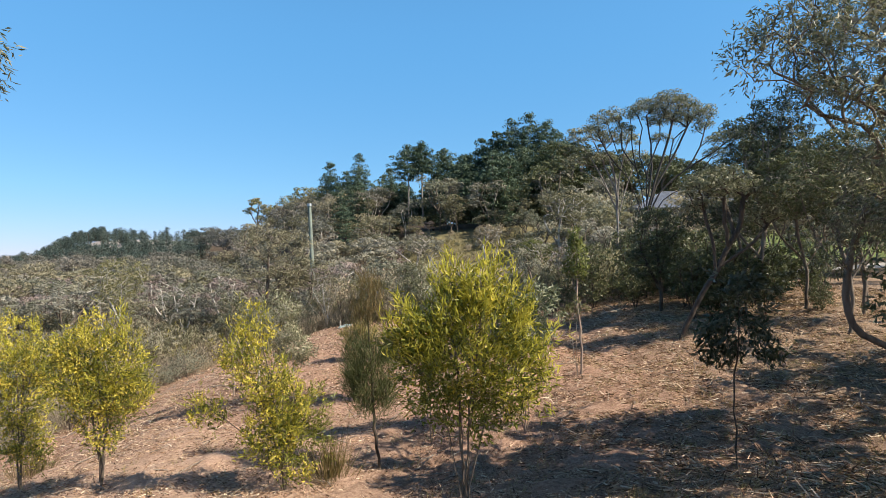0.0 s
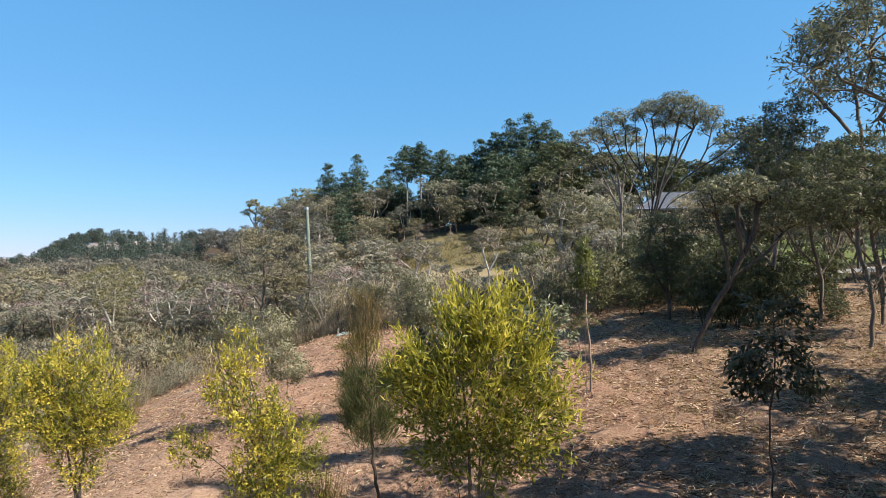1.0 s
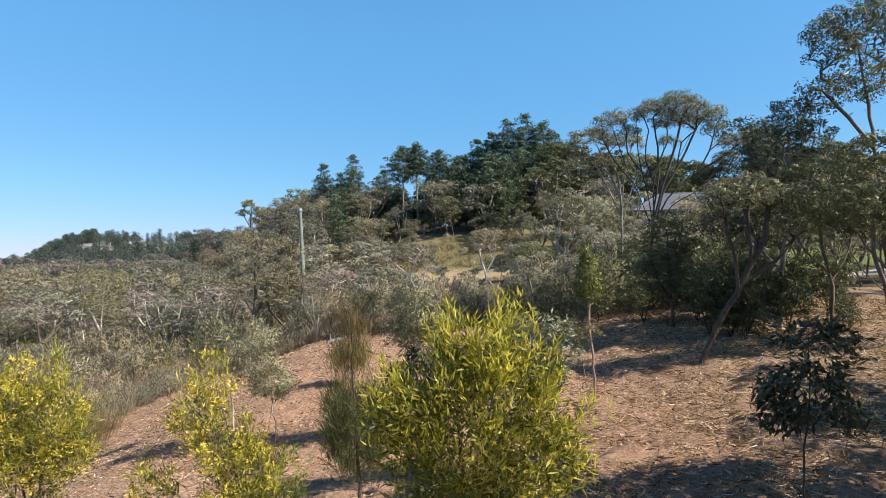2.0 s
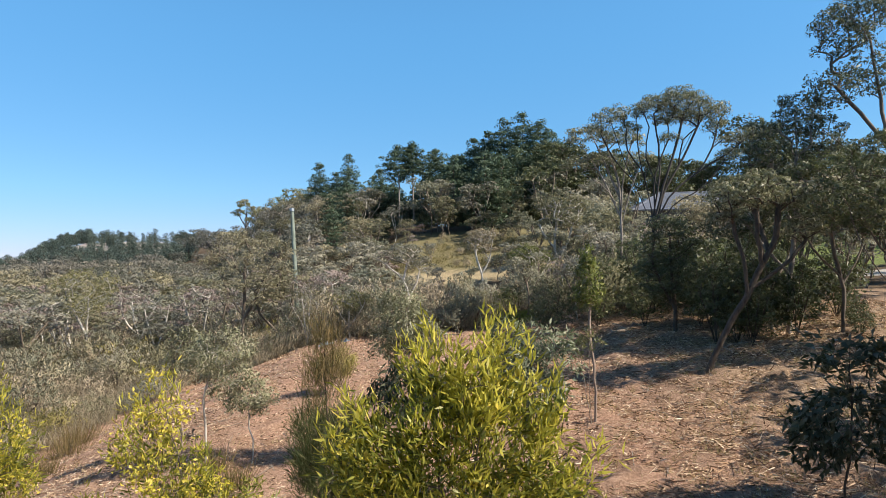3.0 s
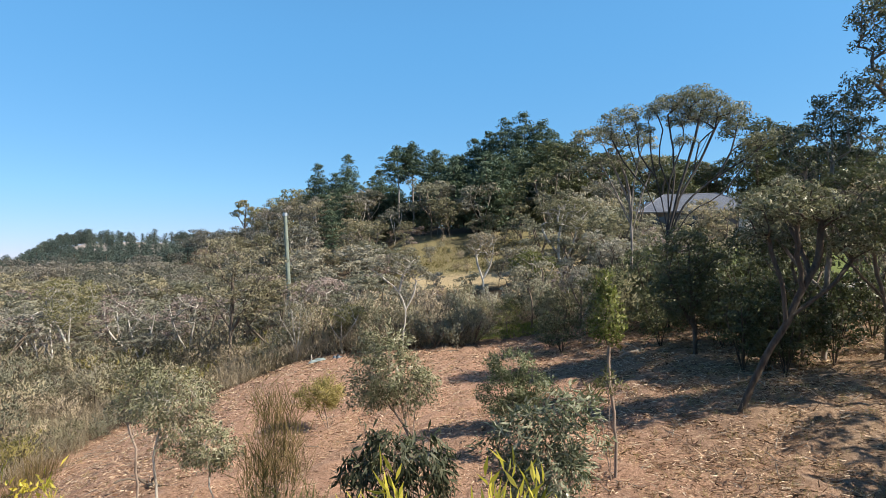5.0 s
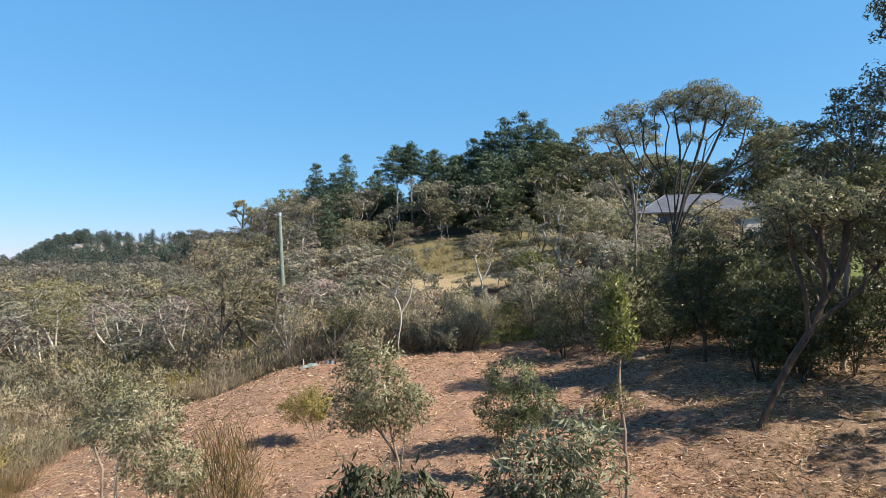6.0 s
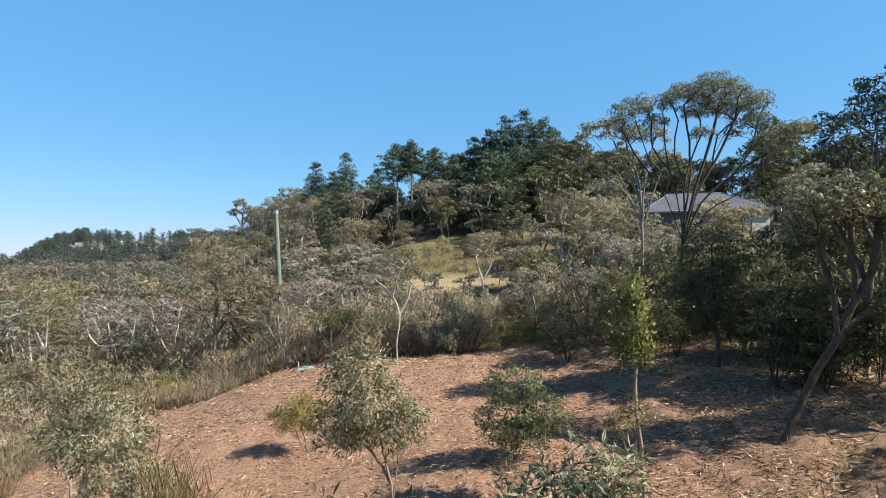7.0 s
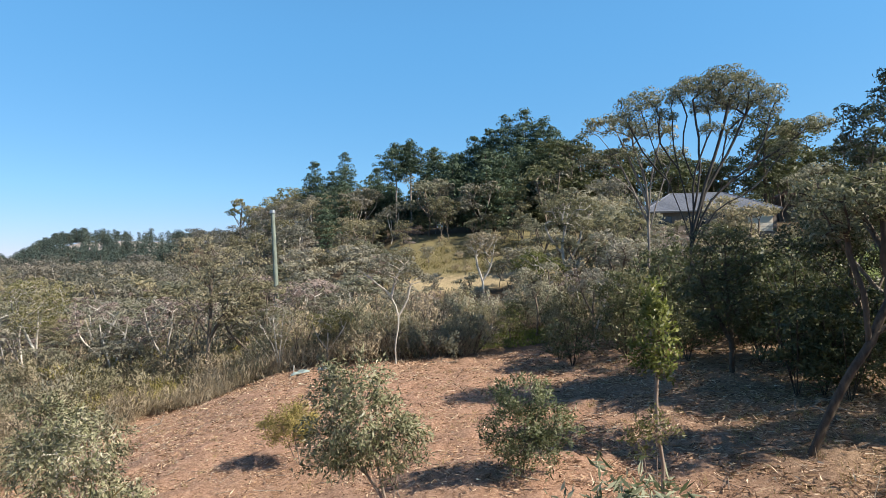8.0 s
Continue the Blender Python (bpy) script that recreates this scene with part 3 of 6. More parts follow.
# ---- ground ----
def build_ground():
    """One sheet, fine near the clearing and coarser towards the horizon."""
    def steps(lo, hi, fine_lo, fine_hi, fine):
        a = list(np.arange(fine_lo, fine_hi, fine))
        s, v = fine, fine_hi
        while v < hi:
            a.append(v)
            s *= 1.13
            v += s
        a.append(hi)
        s, v = fine, fine_lo
        while v > lo:
            s *= 1.13
            v -= s
            a.insert(0, max(v, lo))
        return np.array(a)
    xs, ys = steps(-2600, 2600, -16, 16, 0.19), steps(-900, 2800, 3, 33, 0.19)
    gx, gy = np.meshgrid(xs, ys)
    gz = ground_z(gx, gy)
    rng = np.random.default_rng(5)
    near = (np.abs(gx) < 16) & (gy > 3) & (gy < 34)
    rough = rng.normal(0, 1, gx.shape)
    for _ in range(2):
        rough = (rough + np.roll(rough, 1, 0) + np.roll(rough, -1, 0) + np.roll(rough, 1, 1) + np.roll(rough, -1, 1)) / 5
    gz = gz + near * (0.12 * rough + rng.normal(0, 0.02, gx.shape))
    v = np.stack([gx, gy, gz], -1).reshape(-1, 3)
    w = len(xs)
    i = (np.arange(len(ys) - 1)[:, None] * w + np.arange(w - 1)[None]).ravel()
    f = np.stack([i, i + 1, i + w + 1, i + w], 1)
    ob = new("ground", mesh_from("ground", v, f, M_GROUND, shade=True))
    tagged(ob, "sloping bush ground of reddish mulch, dry straw and bare soil", "ground", kind="structure")


build_ground()


def ribbon(name, pts, half, mat, label, category):
    """A strip of road that follows the ground."""
    v, f = [], []
    for i, (x, y) in enumerate(pts):
        a, b = pts[max(i - 1, 0)], pts[min(i + 1, len(pts) - 1)]
        d = Vector((b[0] - a[0], b[1] - a[1])).normalized()
        for k in (-1, -0.4, 0.4, 1):
            px, py = x - d.y * half * k, y + d.x * half * k
            v.append((px, py, float(ground_z(px, py)) + 0.05 - 0.04 * (abs(k) == 1)))
        if i:
            for k in range(3):
                f.append((4 * i - 4 + k, 4 * i - 3 + k, 4 * i + 1 + k, 4 * i + k))
    tagged(new(name, mesh_from(name, v, f, mat, shade=True)), label, category, kind="structure")


ribbon("road", [(17 + 2.2 * i, 41.5 - 0.25 * i + 0.05 * i * i) for i in range(26)], 1.9, M_ROAD, "pale gravel driveway through the trees", "road")


# ---- houses ----
def box(bm, x0, x1, y0, y1, z0, z1):
    vs = [bm.verts.new((x, y, z)) for x in (x0, x1) for y in (y0, y1) for z in (z0, z1)]
    for q in ((0, 1, 3, 2), (4, 6, 7, 5), (0, 4, 5, 1), (2, 3, 7, 6), (0, 2, 6, 4), (1, 5, 7, 3)):
        bm.faces.new([vs[i] for i in q])
    return bm


def house(base, w, d, wall_h, roof_h, roof_mat, label, turn=0.0):
    """A low house with a hipped roof; the front looks to -y."""
    thing = new("house")
    thing.matrix_basis = Matrix.Translation(base) @ pose(0, 0, 0, 0, 0, turn)
    part("wall", box(bmesh.new(), -w / 2, w / 2, 0, d, -1.5, wall_h), M_WALL_SHADED, thing)
    bm = bmesh.new()
    o, t = 0.55, 0.18
    low = [bm.verts.new((x, y, wall_h)) for x, y in ((-w / 2 - o, -o), (w / 2 + o, -o), (w / 2 + o, d + o), (-w / 2 - o, d + o))]
    up = [bm.verts.new((v.co.x, v.co.y, wall_h + t)) for v in low]
    k = d / 2 + o
    ra = bm.verts.new((-w / 2 - o + k, d / 2, wall_h + t + roof_h))
    rb = bm.verts.new((w / 2 + o - k, d / 2, wall_h + t + roof_h))
    bm.faces.new(low[::-1])
    for i in range(4):
        bm.faces.new((low[i], low[(i + 1) % 4], up[(i + 1) % 4], up[i]))
    bm.faces.new((up[0], up[1], rb, ra))
    bm.faces.new((up[1], up[2], rb))
    bm.faces.new((up[2], up[3], ra, rb))
    bm.faces.new((up[3], up[0], ra))
    roof = part("roof", bm, roof_mat, thing, "hipped roof with even courses of tiles")
    v, f = tubes([ra_ for ra_ in ((-w / 2 - o + k, d / 2, wall_h + t + roof_h), (-w / 2 - o, -o, wall_h + t), (w / 2 + o, -o, wall_h + t))],
                 [(w / 2 + o - k, d / 2, wall_h + t + roof_h), (-w / 2 - o + k, d / 2, wall_h + t + roof_h), (w / 2 + o - k, d / 2, wall_h + t + roof_h)],
                 [0.1] * 3, [0.1] * 3, 6)
    part_mesh("ridge_cap", mesh_from("ridge_cap", v, f, roof_mat), roof)
    rows = int(math.hypot(k, roof_h) / 0.34)
    for i in range(1, rows):
        s = i / rows
        y, z, inset = -o + k * s, wall_h + t + roof_h * s, k * s
        b = box(bmesh.new(), -w / 2 - o + inset, w / 2 + o - inset, y - 0.02, y + 0.06, z - 0.03, z + 0.03)
        part("tile_course", b, roof_mat, roof)
    part("gutter", box(bmesh.new(), -w / 2 - o, w / 2 + o, -o - 0.12, -o, wall_h - 0.02, wall_h + t - 0.02), M_TRIM, thing, "dark gutter")
    for x, ww, hh, sill in ((-w * 0.36, 1.6, 1.3, 0.8), (-w * 0.12, 2.2, 2.1, 0.0), (w * 0.14, 1.6, 1.3, 0.8)):
        win = part("window", box(bmesh.new(), x - ww / 2 - 0.08, x + ww / 2 + 0.08, -0.06, -0.003, sill - 0.08, sill + hh + 0.08), M_TRIM, thing, "dark framed window")
        for s in (-1, 1):
            part("pane", box(bmesh.new(), x + (s - 1) * ww / 4 + 0.03, x + (s + 1) * ww / 4 - 0.03, -0.075, -0.063, sill, sill + hh), M_GLASS, win)
    door = part("garage_door", box(bmesh.new(), w * 0.28, w * 0.47, -0.05, -0.003, 0, 2.2), M_WALL, thing, "pale panel garage door")
    for i in range(4):
        part("panel", box(bmesh.new(), w * 0.285, w * 0.465, -0.08, -0.053, 0.05 + i * 0.54, 0.5 + i * 0.54), M_WALL, door)
    return tagged(thing, label, "house")


house((31.1, 80.0, 5.7), 16.0, 9.0, 2.65, 2.6, M_ROOF, "low brown house with a blue-grey hipped tile roof among gum trees")
house((58.0, 96.0, 9.2), 13.0, 8.0, 2.6, 2.2, M_REDROOF, "low house with a brown tile roof behind trees")
house((-11.0, 131.0, 7.4), 9.0, 7.0, 2.5, 1.8, M_ROOF, "small brown house half hidden behind tall pines")


# ---- timber pole ----
def pole():
    b = foot(-13.1, 47.0, 0.3)
    thing = new("timber_pole")
    thing.location = b
    top = (-0.32, 0, 6.9 - b[2])
    v, f = tubes([(0, 0, 0)], [top], [0.19], [0.14], 16)
    part_mesh("post", mesh_from("post", v, f, M_POLE, shade=True), thing)
    v, f = tubes([top], [(top[0], 0, top[2] + 0.14)], [0.19], [0.17], 16)
    cap = part_mesh("cap", mesh_from("cap", v, f, M_METAL), thing, "dull metal cap")
    bm = bmesh.new()
    bmesh.ops.create_cone(bm, cap_ends=True, segments=16, radius1=0.17, radius2=0.12, depth=0.06, matrix=Matrix.Translation((top[0], 0, top[2] + 0.17)))
    part("cap_top", bm, M_METAL, cap)
    for z in (1.6, 2.4):
        v, f = tubes([(0.16 - 0.04 * z, -0.1, z)], [(0.16 - 0.04 * z, -0.1, z + 0.5)], [0.035], [0.035], 8)
        part_mesh("conduit", mesh_from("conduit", v, f, M_POLE), thing)
    tagged(thing, "bare greenish weathered timber pole with a metal cap", "pole")


pole()

# ---- near plants of the clearing ----
def wattle(base, stems, blobs, seed, n, per, yellow, label):
    b = np.array(base)
    st = [rel(b, s) for s in stems]
    bl = rel(b, blobs)
    # bright leaves go on the upper clumps, so the tone difference paints shade below
    young = sorted(bl, key=lambda q: -q[2])[:max(3, round(len(bl) * 0.85))]
    data = plant_data(seed, st, young, n, int(per * 0.68), 0.06, 0.112, 0.019, 0.95, 0.8, 0.032, 0.005, 6, 0.22, 0.3, 0.26, soft=0.12)
    rng = np.random.default_rng(seed + 1)
    # darker low leaves paint the crown's inner shade; blossom sits at the outer shoots
    shade_at = crown_points(rng, [(x, y, z - 0.08, r * 0.95, h * 0.95) for x, y, z, r, h in bl[1:]], int(n * per * 0.08), 0.3)
    v1, f1 = sprays(rng, shade_at, 10, 0.16, 0.4, 0.095, 0.024, 0.5, np.mean(np.array(bl)[:, :3], 0), 0.05)
    tips = np.repeat(crown_points(rng, bl, int(n * yellow), 0.8), 16, 0) + rng.normal(0, 0.05, (int(n * yellow) * 16, 3))
    v2, f2 = blades(rng, tips, (0, 0, 0.5), 0.055, 0.028, 1.0)
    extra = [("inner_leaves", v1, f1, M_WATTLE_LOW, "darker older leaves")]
    if yellow > 0.1:
        extra.append(("blossom", v2, f2, M_BLOSSOM, "yellow blossom"))
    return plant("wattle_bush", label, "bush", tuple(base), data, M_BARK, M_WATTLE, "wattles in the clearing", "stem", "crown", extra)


def stems_to(base, tops, bend=0.15):
    """Stems that leave one foot and bow to their tops."""
    b = np.array(base, float)
    out = []
    for t in tops:
        t = np.array(t, float)
        out.append([tuple(b), tuple(b + (t - b) * (0.35 * bend + 0.2, 0.35 * bend + 0.2, 0.42)), tuple(b + (t - b) * (0.6, 0.6, 0.75)), tuple(t)])
    return out


B = foot(0.19, 6.1)
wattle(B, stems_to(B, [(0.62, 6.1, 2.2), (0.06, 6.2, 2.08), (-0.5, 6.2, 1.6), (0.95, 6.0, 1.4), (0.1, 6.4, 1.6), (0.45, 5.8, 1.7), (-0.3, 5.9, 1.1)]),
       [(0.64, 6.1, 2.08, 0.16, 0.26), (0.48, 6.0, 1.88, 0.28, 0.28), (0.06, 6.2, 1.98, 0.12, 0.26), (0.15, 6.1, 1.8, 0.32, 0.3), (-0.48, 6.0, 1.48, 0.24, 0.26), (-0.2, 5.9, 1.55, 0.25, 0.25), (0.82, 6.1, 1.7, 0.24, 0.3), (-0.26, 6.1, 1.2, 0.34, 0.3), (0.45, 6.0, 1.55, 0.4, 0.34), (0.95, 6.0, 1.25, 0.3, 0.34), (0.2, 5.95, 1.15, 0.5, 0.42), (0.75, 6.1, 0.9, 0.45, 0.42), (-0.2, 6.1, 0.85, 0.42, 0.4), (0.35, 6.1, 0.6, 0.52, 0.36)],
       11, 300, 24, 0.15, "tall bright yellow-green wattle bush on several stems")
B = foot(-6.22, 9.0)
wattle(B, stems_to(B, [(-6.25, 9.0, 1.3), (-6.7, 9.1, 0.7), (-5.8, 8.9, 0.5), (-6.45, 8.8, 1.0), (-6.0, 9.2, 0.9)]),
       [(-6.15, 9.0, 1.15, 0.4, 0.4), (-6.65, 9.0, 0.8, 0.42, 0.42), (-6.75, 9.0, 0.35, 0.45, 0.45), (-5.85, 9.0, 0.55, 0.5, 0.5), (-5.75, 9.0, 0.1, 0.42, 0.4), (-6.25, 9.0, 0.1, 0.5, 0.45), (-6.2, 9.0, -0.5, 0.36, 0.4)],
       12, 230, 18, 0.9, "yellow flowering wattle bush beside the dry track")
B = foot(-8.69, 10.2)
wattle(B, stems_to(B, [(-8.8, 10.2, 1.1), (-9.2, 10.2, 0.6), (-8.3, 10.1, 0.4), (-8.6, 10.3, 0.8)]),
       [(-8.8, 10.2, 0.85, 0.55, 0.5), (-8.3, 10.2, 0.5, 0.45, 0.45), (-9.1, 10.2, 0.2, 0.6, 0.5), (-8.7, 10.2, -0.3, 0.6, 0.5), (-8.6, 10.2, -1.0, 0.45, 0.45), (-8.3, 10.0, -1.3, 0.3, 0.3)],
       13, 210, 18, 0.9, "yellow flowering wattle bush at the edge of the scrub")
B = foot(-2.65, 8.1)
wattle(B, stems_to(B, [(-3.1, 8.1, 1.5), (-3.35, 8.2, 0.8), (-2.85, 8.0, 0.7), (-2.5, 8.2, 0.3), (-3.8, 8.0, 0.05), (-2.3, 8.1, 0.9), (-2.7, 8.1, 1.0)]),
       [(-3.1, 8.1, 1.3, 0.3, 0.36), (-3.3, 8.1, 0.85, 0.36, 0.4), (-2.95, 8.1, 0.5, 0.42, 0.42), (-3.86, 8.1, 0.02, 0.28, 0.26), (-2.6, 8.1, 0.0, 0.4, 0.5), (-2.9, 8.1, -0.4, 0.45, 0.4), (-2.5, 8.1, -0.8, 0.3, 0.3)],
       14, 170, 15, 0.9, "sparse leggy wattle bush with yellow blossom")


def sheoak():
    """A feathery seedling: a bare stem, then long fine shoots that point up."""
    b = np.array(foot(-1.35, 9.2))
    rng = np.random.default_rng(21)
    wood = Wood(rng)
    wood.trunk([(0, 0, 0), (-0.06, 0, 0.6), (-0.1, 0, 1.3), (-0.16, 0, 2.9)], 0, 0.15, 0.01)
    goals = []
    for i in range(84):
        z = rng.uniform(2.0, 3.15) if i % 5 == 0 else rng.uniform(1.0, 2.1)
        w = 0.46 * (0.55 + 0.45 * math.sin(min(1, (z - 1.2) / 0.8) * 1.6)) * max(0.25, 1.62 - 0.46 * z)
        a = rng.uniform(0, 2 * math.pi)
        goals.append(np.array([-0.13 + w * math.cos(a), w * math.sin(a), z + 0.1]))
        wood.reach(goals[-1], 0.15, 0.3)
    g = np.repeat(np.array(goals), 72, 0)
    at = g + rng.normal(0, 1, g.shape) * (0.08, 0.08, 0.12)
    low = at[:, 2] < 2.35 + rng.normal(0, 0.2, len(at))
    out = unit(at[low] - np.array([-0.13, 0, 0])) * (1, 1, 0)
    v, f = blades(rng, at[low], out * 0.8 + np.array([0, 0, 0.75]), 0.24, 0.009, 0.4)
    v2, f2 = blades(rng, at[~low], (0, 0, 1.1), 0.24, 0.007, 0.4)
    plant("sheoak_seedling", "feathery young sheoak with a bare stem and bronze tip", "tree", tuple(b), (wood.meshes(0.03, 0.004), (v, f, None)),
          M_BARK_DARK, M_SHEOAK, "", "trunk", "crown", [("tip_foliage", v2, f2, M_SHEOAK_DRY, "bronze tip foliage")])


sheoak()


def sapling(name, label, base, stems, blobs, seed, n, per, leaf, bark, length=0.13, width=0.032, spread=0.12, droop=-0.9, thick=0.035, wild=0.6, tip=0.004, low=0.3, step=0.22, group="", shoot=0.0, single=False, tuft=0.0, flat=0.7, cap=-1.0, shell=0.5, twigs=True, soft=0.55):
    b = np.array(base)
    data = plant_data(seed, [rel(b, s) for s in stems], rel(b, blobs), n, per, spread, length, width, droop, wild, thick, tip, 7, step, low, shoot, shell=shell, twigs=twigs, soft=soft, single=single, tuft=tuft, flat=flat, cap=cap)
    return plant(name, label, "tree" if "bush" not in name and "shrub" not in name else "bush", tuple(base), data, bark, leaf, group)


B = foot(-2.72, 8.5)
sapling("olive_shrub", "low olive shrub under a leggy wattle", B, [[B, (-2.8, 8.5, -0.6), (-2.95, 8.5, 0.1)], [B, (-2.5, 8.5, -0.6), (-2.35, 8.5, 0.15)], [B, (-2.75, 8.6, -0.7), (-2.6, 8.6, 0.2)]],
        [(-2.9, 8.5, -0.1, 0.34, 0.4), (-2.35, 8.5, -0.15, 0.34, 0.42), (-2.6, 8.5, -0.55, 0.5, 0.34), (-2.2, 8.5, -0.6, 0.25, 0.3)], 42, 110, 20, M_WATTLE_LOW, M_BARK_PINK, 0.09, 0.018, 0.09, 0.5, 0.022, 1.0)


def rushes(label, x, y, h, wide, n, seed):
    """A clump of long dry stalks that rise from one foot."""
    b = foot(x, y)
    rng = np.random.default_rng(seed)
    at = np.concatenate([rng.normal(0, wide, (n, 2)), np.full((n, 1), 0.02)], 1)
    lean = np.concatenate([at[:, :2] / wide * 0.22, np.ones((n, 1))], 1)
    v, f = blades(rng, at, lean * 1.5, h * rng.uniform(0.4, 1.0, n), 0.012, 0.25)
    ob = new("rush_clump", mesh_from("rush_clump", v, f, M_SHEOAK_DRY))
    ob.location = b
    tagged(ob, label, "grass", "dry rushes in the clearing")


for i, (x, y, h, wide, n) in enumerate(((-2.1, 8.75, 0.85, 0.13, 240), (-5.0, 13.6, 0.65, 0.12, 160), (-4.15, 12.5, 0.7, 0.15, 200), (-9.6, 11.6, 0.7, 0.2, 200), (-13.6, 21.6, 1.1, 0.3, 360), (-12.9, 20.2, 0.9, 0.25, 280), (-11.6, 17.5, 0.8, 0.22, 240))):
    rushes("clump of thin dry brown rushes", x, y, h, wide, n, 620 + i)
B = foot(3.94, 7.45)
sapling("gum_sapling", "young gum with broad dark hanging leaves on a thin stem", B, [[B, (3.93, 7.45, 0.3), (4.0, 7.45, 1.1), (4.02, 7.45, 1.9)]],
        [(4.04, 7.45, 1.72, 0.38, 0.34), (3.97, 7.45, 1.22, 0.4, 0.32), (4.42, 7.45, 0.97, 0.2, 0.18), (3.7, 7.45, 1.05, 0.2, 0.2)], 31, 70, 18, M_DARKGUM, M_BARK_DARK, 0.11, 0.04, 0.1, -0.8, 0.022, 0.9)
B = foot(3.1, 14.7)
sapling("gum_sapling", "slender pale-stemmed gum sapling with fresh green top", B, [[B, (3.12, 14.7, 0.1), (3.06, 14.7, 0.9), (3.05, 14.7, 1.6), (3.02, 14.7, 2.5)]],
        [(3.03, 14.7, 2.25, 0.24, 0.42), (3.12, 14.7, 1.85, 0.24, 0.2), (2.9, 14.7, 1.95, 0.14, 0.25), (3.02, 14.7, 2.75, 0.13, 0.28)], 32, 70, 22, M_SAPLING, M_BARK_PINK, 0.085, 0.034, 0.08, 0.7, 0.06, 1.0, low=0.6)
B = foot(3.0, 14.62)
sapling("shrub", "small leafy shoots round the foot of a slender sapling", B, [[B, (2.98, 14.6, 0.1), (3.0, 14.6, 0.9)], [B, (2.85, 14.6, 0.2), (2.75, 14.6, 0.8)]],
        [(3.0, 14.62, 0.98, 0.26, 0.22), (2.82, 14.6, 0.75, 0.2, 0.2)], 33, 30, 16, M_GUM, M_BARK_PINK, 0.07, 0.025, 0.07, 0.2, 0.018, 0.9)
B = foot(-0.59, 13.1)
sapling("gum_sapling", "young gum with a rounded crown of grey-green leaves", B, [[B, (-0.56, 13.1, 0.0), (-0.66, 13.1, 0.7), (-0.85, 13.1, 1.5)], [(-0.58, 13.1, 0.3), (-0.5, 13.1, 0.8), (-0.4, 13.1, 1.3)], [(-0.63, 13.1, 0.5), (-0.85, 13.1, 0.9), (-1.15, 13.1, 1.25)]],
        [(-0.98, 13.1, 1.86, 0.48, 0.38), (-0.9, 13.1, 1.5, 0.58, 0.4), (-1.25, 13.1, 1.3, 0.36, 0.32), (-0.55, 13.1, 1.35, 0.36, 0.36)], 34, 170, 38, M_SAPGREY, M_BARK_PINK, 0.075, 0.022, 0.1, -0.5, 0.035, 1.2)
B = foot(-6.58, 15.4)
sapling("gum_sapling", "thin leaning gum sapling with sparse crown", B, [[B, (-6.62, 15.4, -0.4), (-6.8, 15.4, 0.4), (-6.5, 15.4, 1.0)]],
        [(-6.4, 15.4, 0.9, 0.45, 0.42), (-6.7, 15.4, 0.6, 0.3, 0.3)], 35, 70, 32, M_SAPGREY, M_BARK_PINK, 0.08, 0.026, 0.11, -0.4, 0.05, 1.3)
B = foot(-5.11, 13.5)
sapling("gum_sapling", "young white-stemmed gum with drooping grey-green leaves", B, [[B, (-5.12, 13.5, -0.4), (-5.1, 13.5, 0.3), (-4.8, 13.5, 1.0)]],
        [(-4.69, 13.5, 1.1, 0.58, 0.41), (-4.6, 13.5, 0.58, 0.5, 0.3), (-5.1, 13.4, 0.9, 0.35, 0.35)], 36, 140, 34, M_SAPGREY, M_BARK_PALE, 0.08, 0.021, 0.11, -0.8, 0.045, 1.3)
B = foot(-4.35, 14.0)
sapling("gum_sapling", "low white-stemmed gum sapling with drooping crown", B, [[B, (-4.33, 14.0, -0.9), (-4.4, 14.0, -0.4), (-4.45, 14.0, 0.1)]],
        [(-4.41, 14.0, 0.08, 0.5, 0.33)], 37, 75, 30, M_SAPGREY, M_BARK_PALE, 0.08, 0.026, 0.1, -0.5, 0.03, 1.3)
B = foot(-3.55, 19.4)
sapling("olive_shrub", "small olive shrub with thin bare stems", B, [[B, (-3.6, 19.4, -0.9), (-3.7, 19.4, -0.3)], [B, (-3.75, 19.4, -0.8), (-4.0, 19.4, -0.2)], [B, (-3.4, 19.4, -0.9), (-3.3, 19.4, -0.3)]],
        [(-3.76, 19.4, -0.3, 0.58, 0.36), (-3.5, 19.4, -0.2, 0.35, 0.36)], 38, 150, 40, M_YELLOW_SHRUB, M_BARK_PINK, 0.06, 0.02, 0.1, 0.4, 0.03, 1.3)
B = foot(1.3, 16.8)
sapling("grey_shrub", "dense rounded grey-green shrub on the mulch", B, [[B, (1.2, 16.8, 0.0), (1.1, 16.8, 0.8)], [B, (1.4, 16.8, 0.0), (1.6, 16.8, 0.6)], [B, (1.35, 16.9, 0.0), (1.4, 16.9, 0.9)], [B, (1.6, 16.7, -0.1), (2.0, 16.7, 0.4)]],
        [(1.3, 16.8, 0.85, 0.52, 0.38), (1.2, 16.8, 0.3, 0.6, 0.5), (1.85, 16.8, 0.3, 0.48, 0.4), (1.45, 16.75, -0.05, 0.6, 0.3)], 39, 200, 34, M_SHRUB_GREEN, M_BARK, 0.075, 0.026, 0.09, 0.3, 0.03, 1.4)
B = foot(1.3, 10.7)
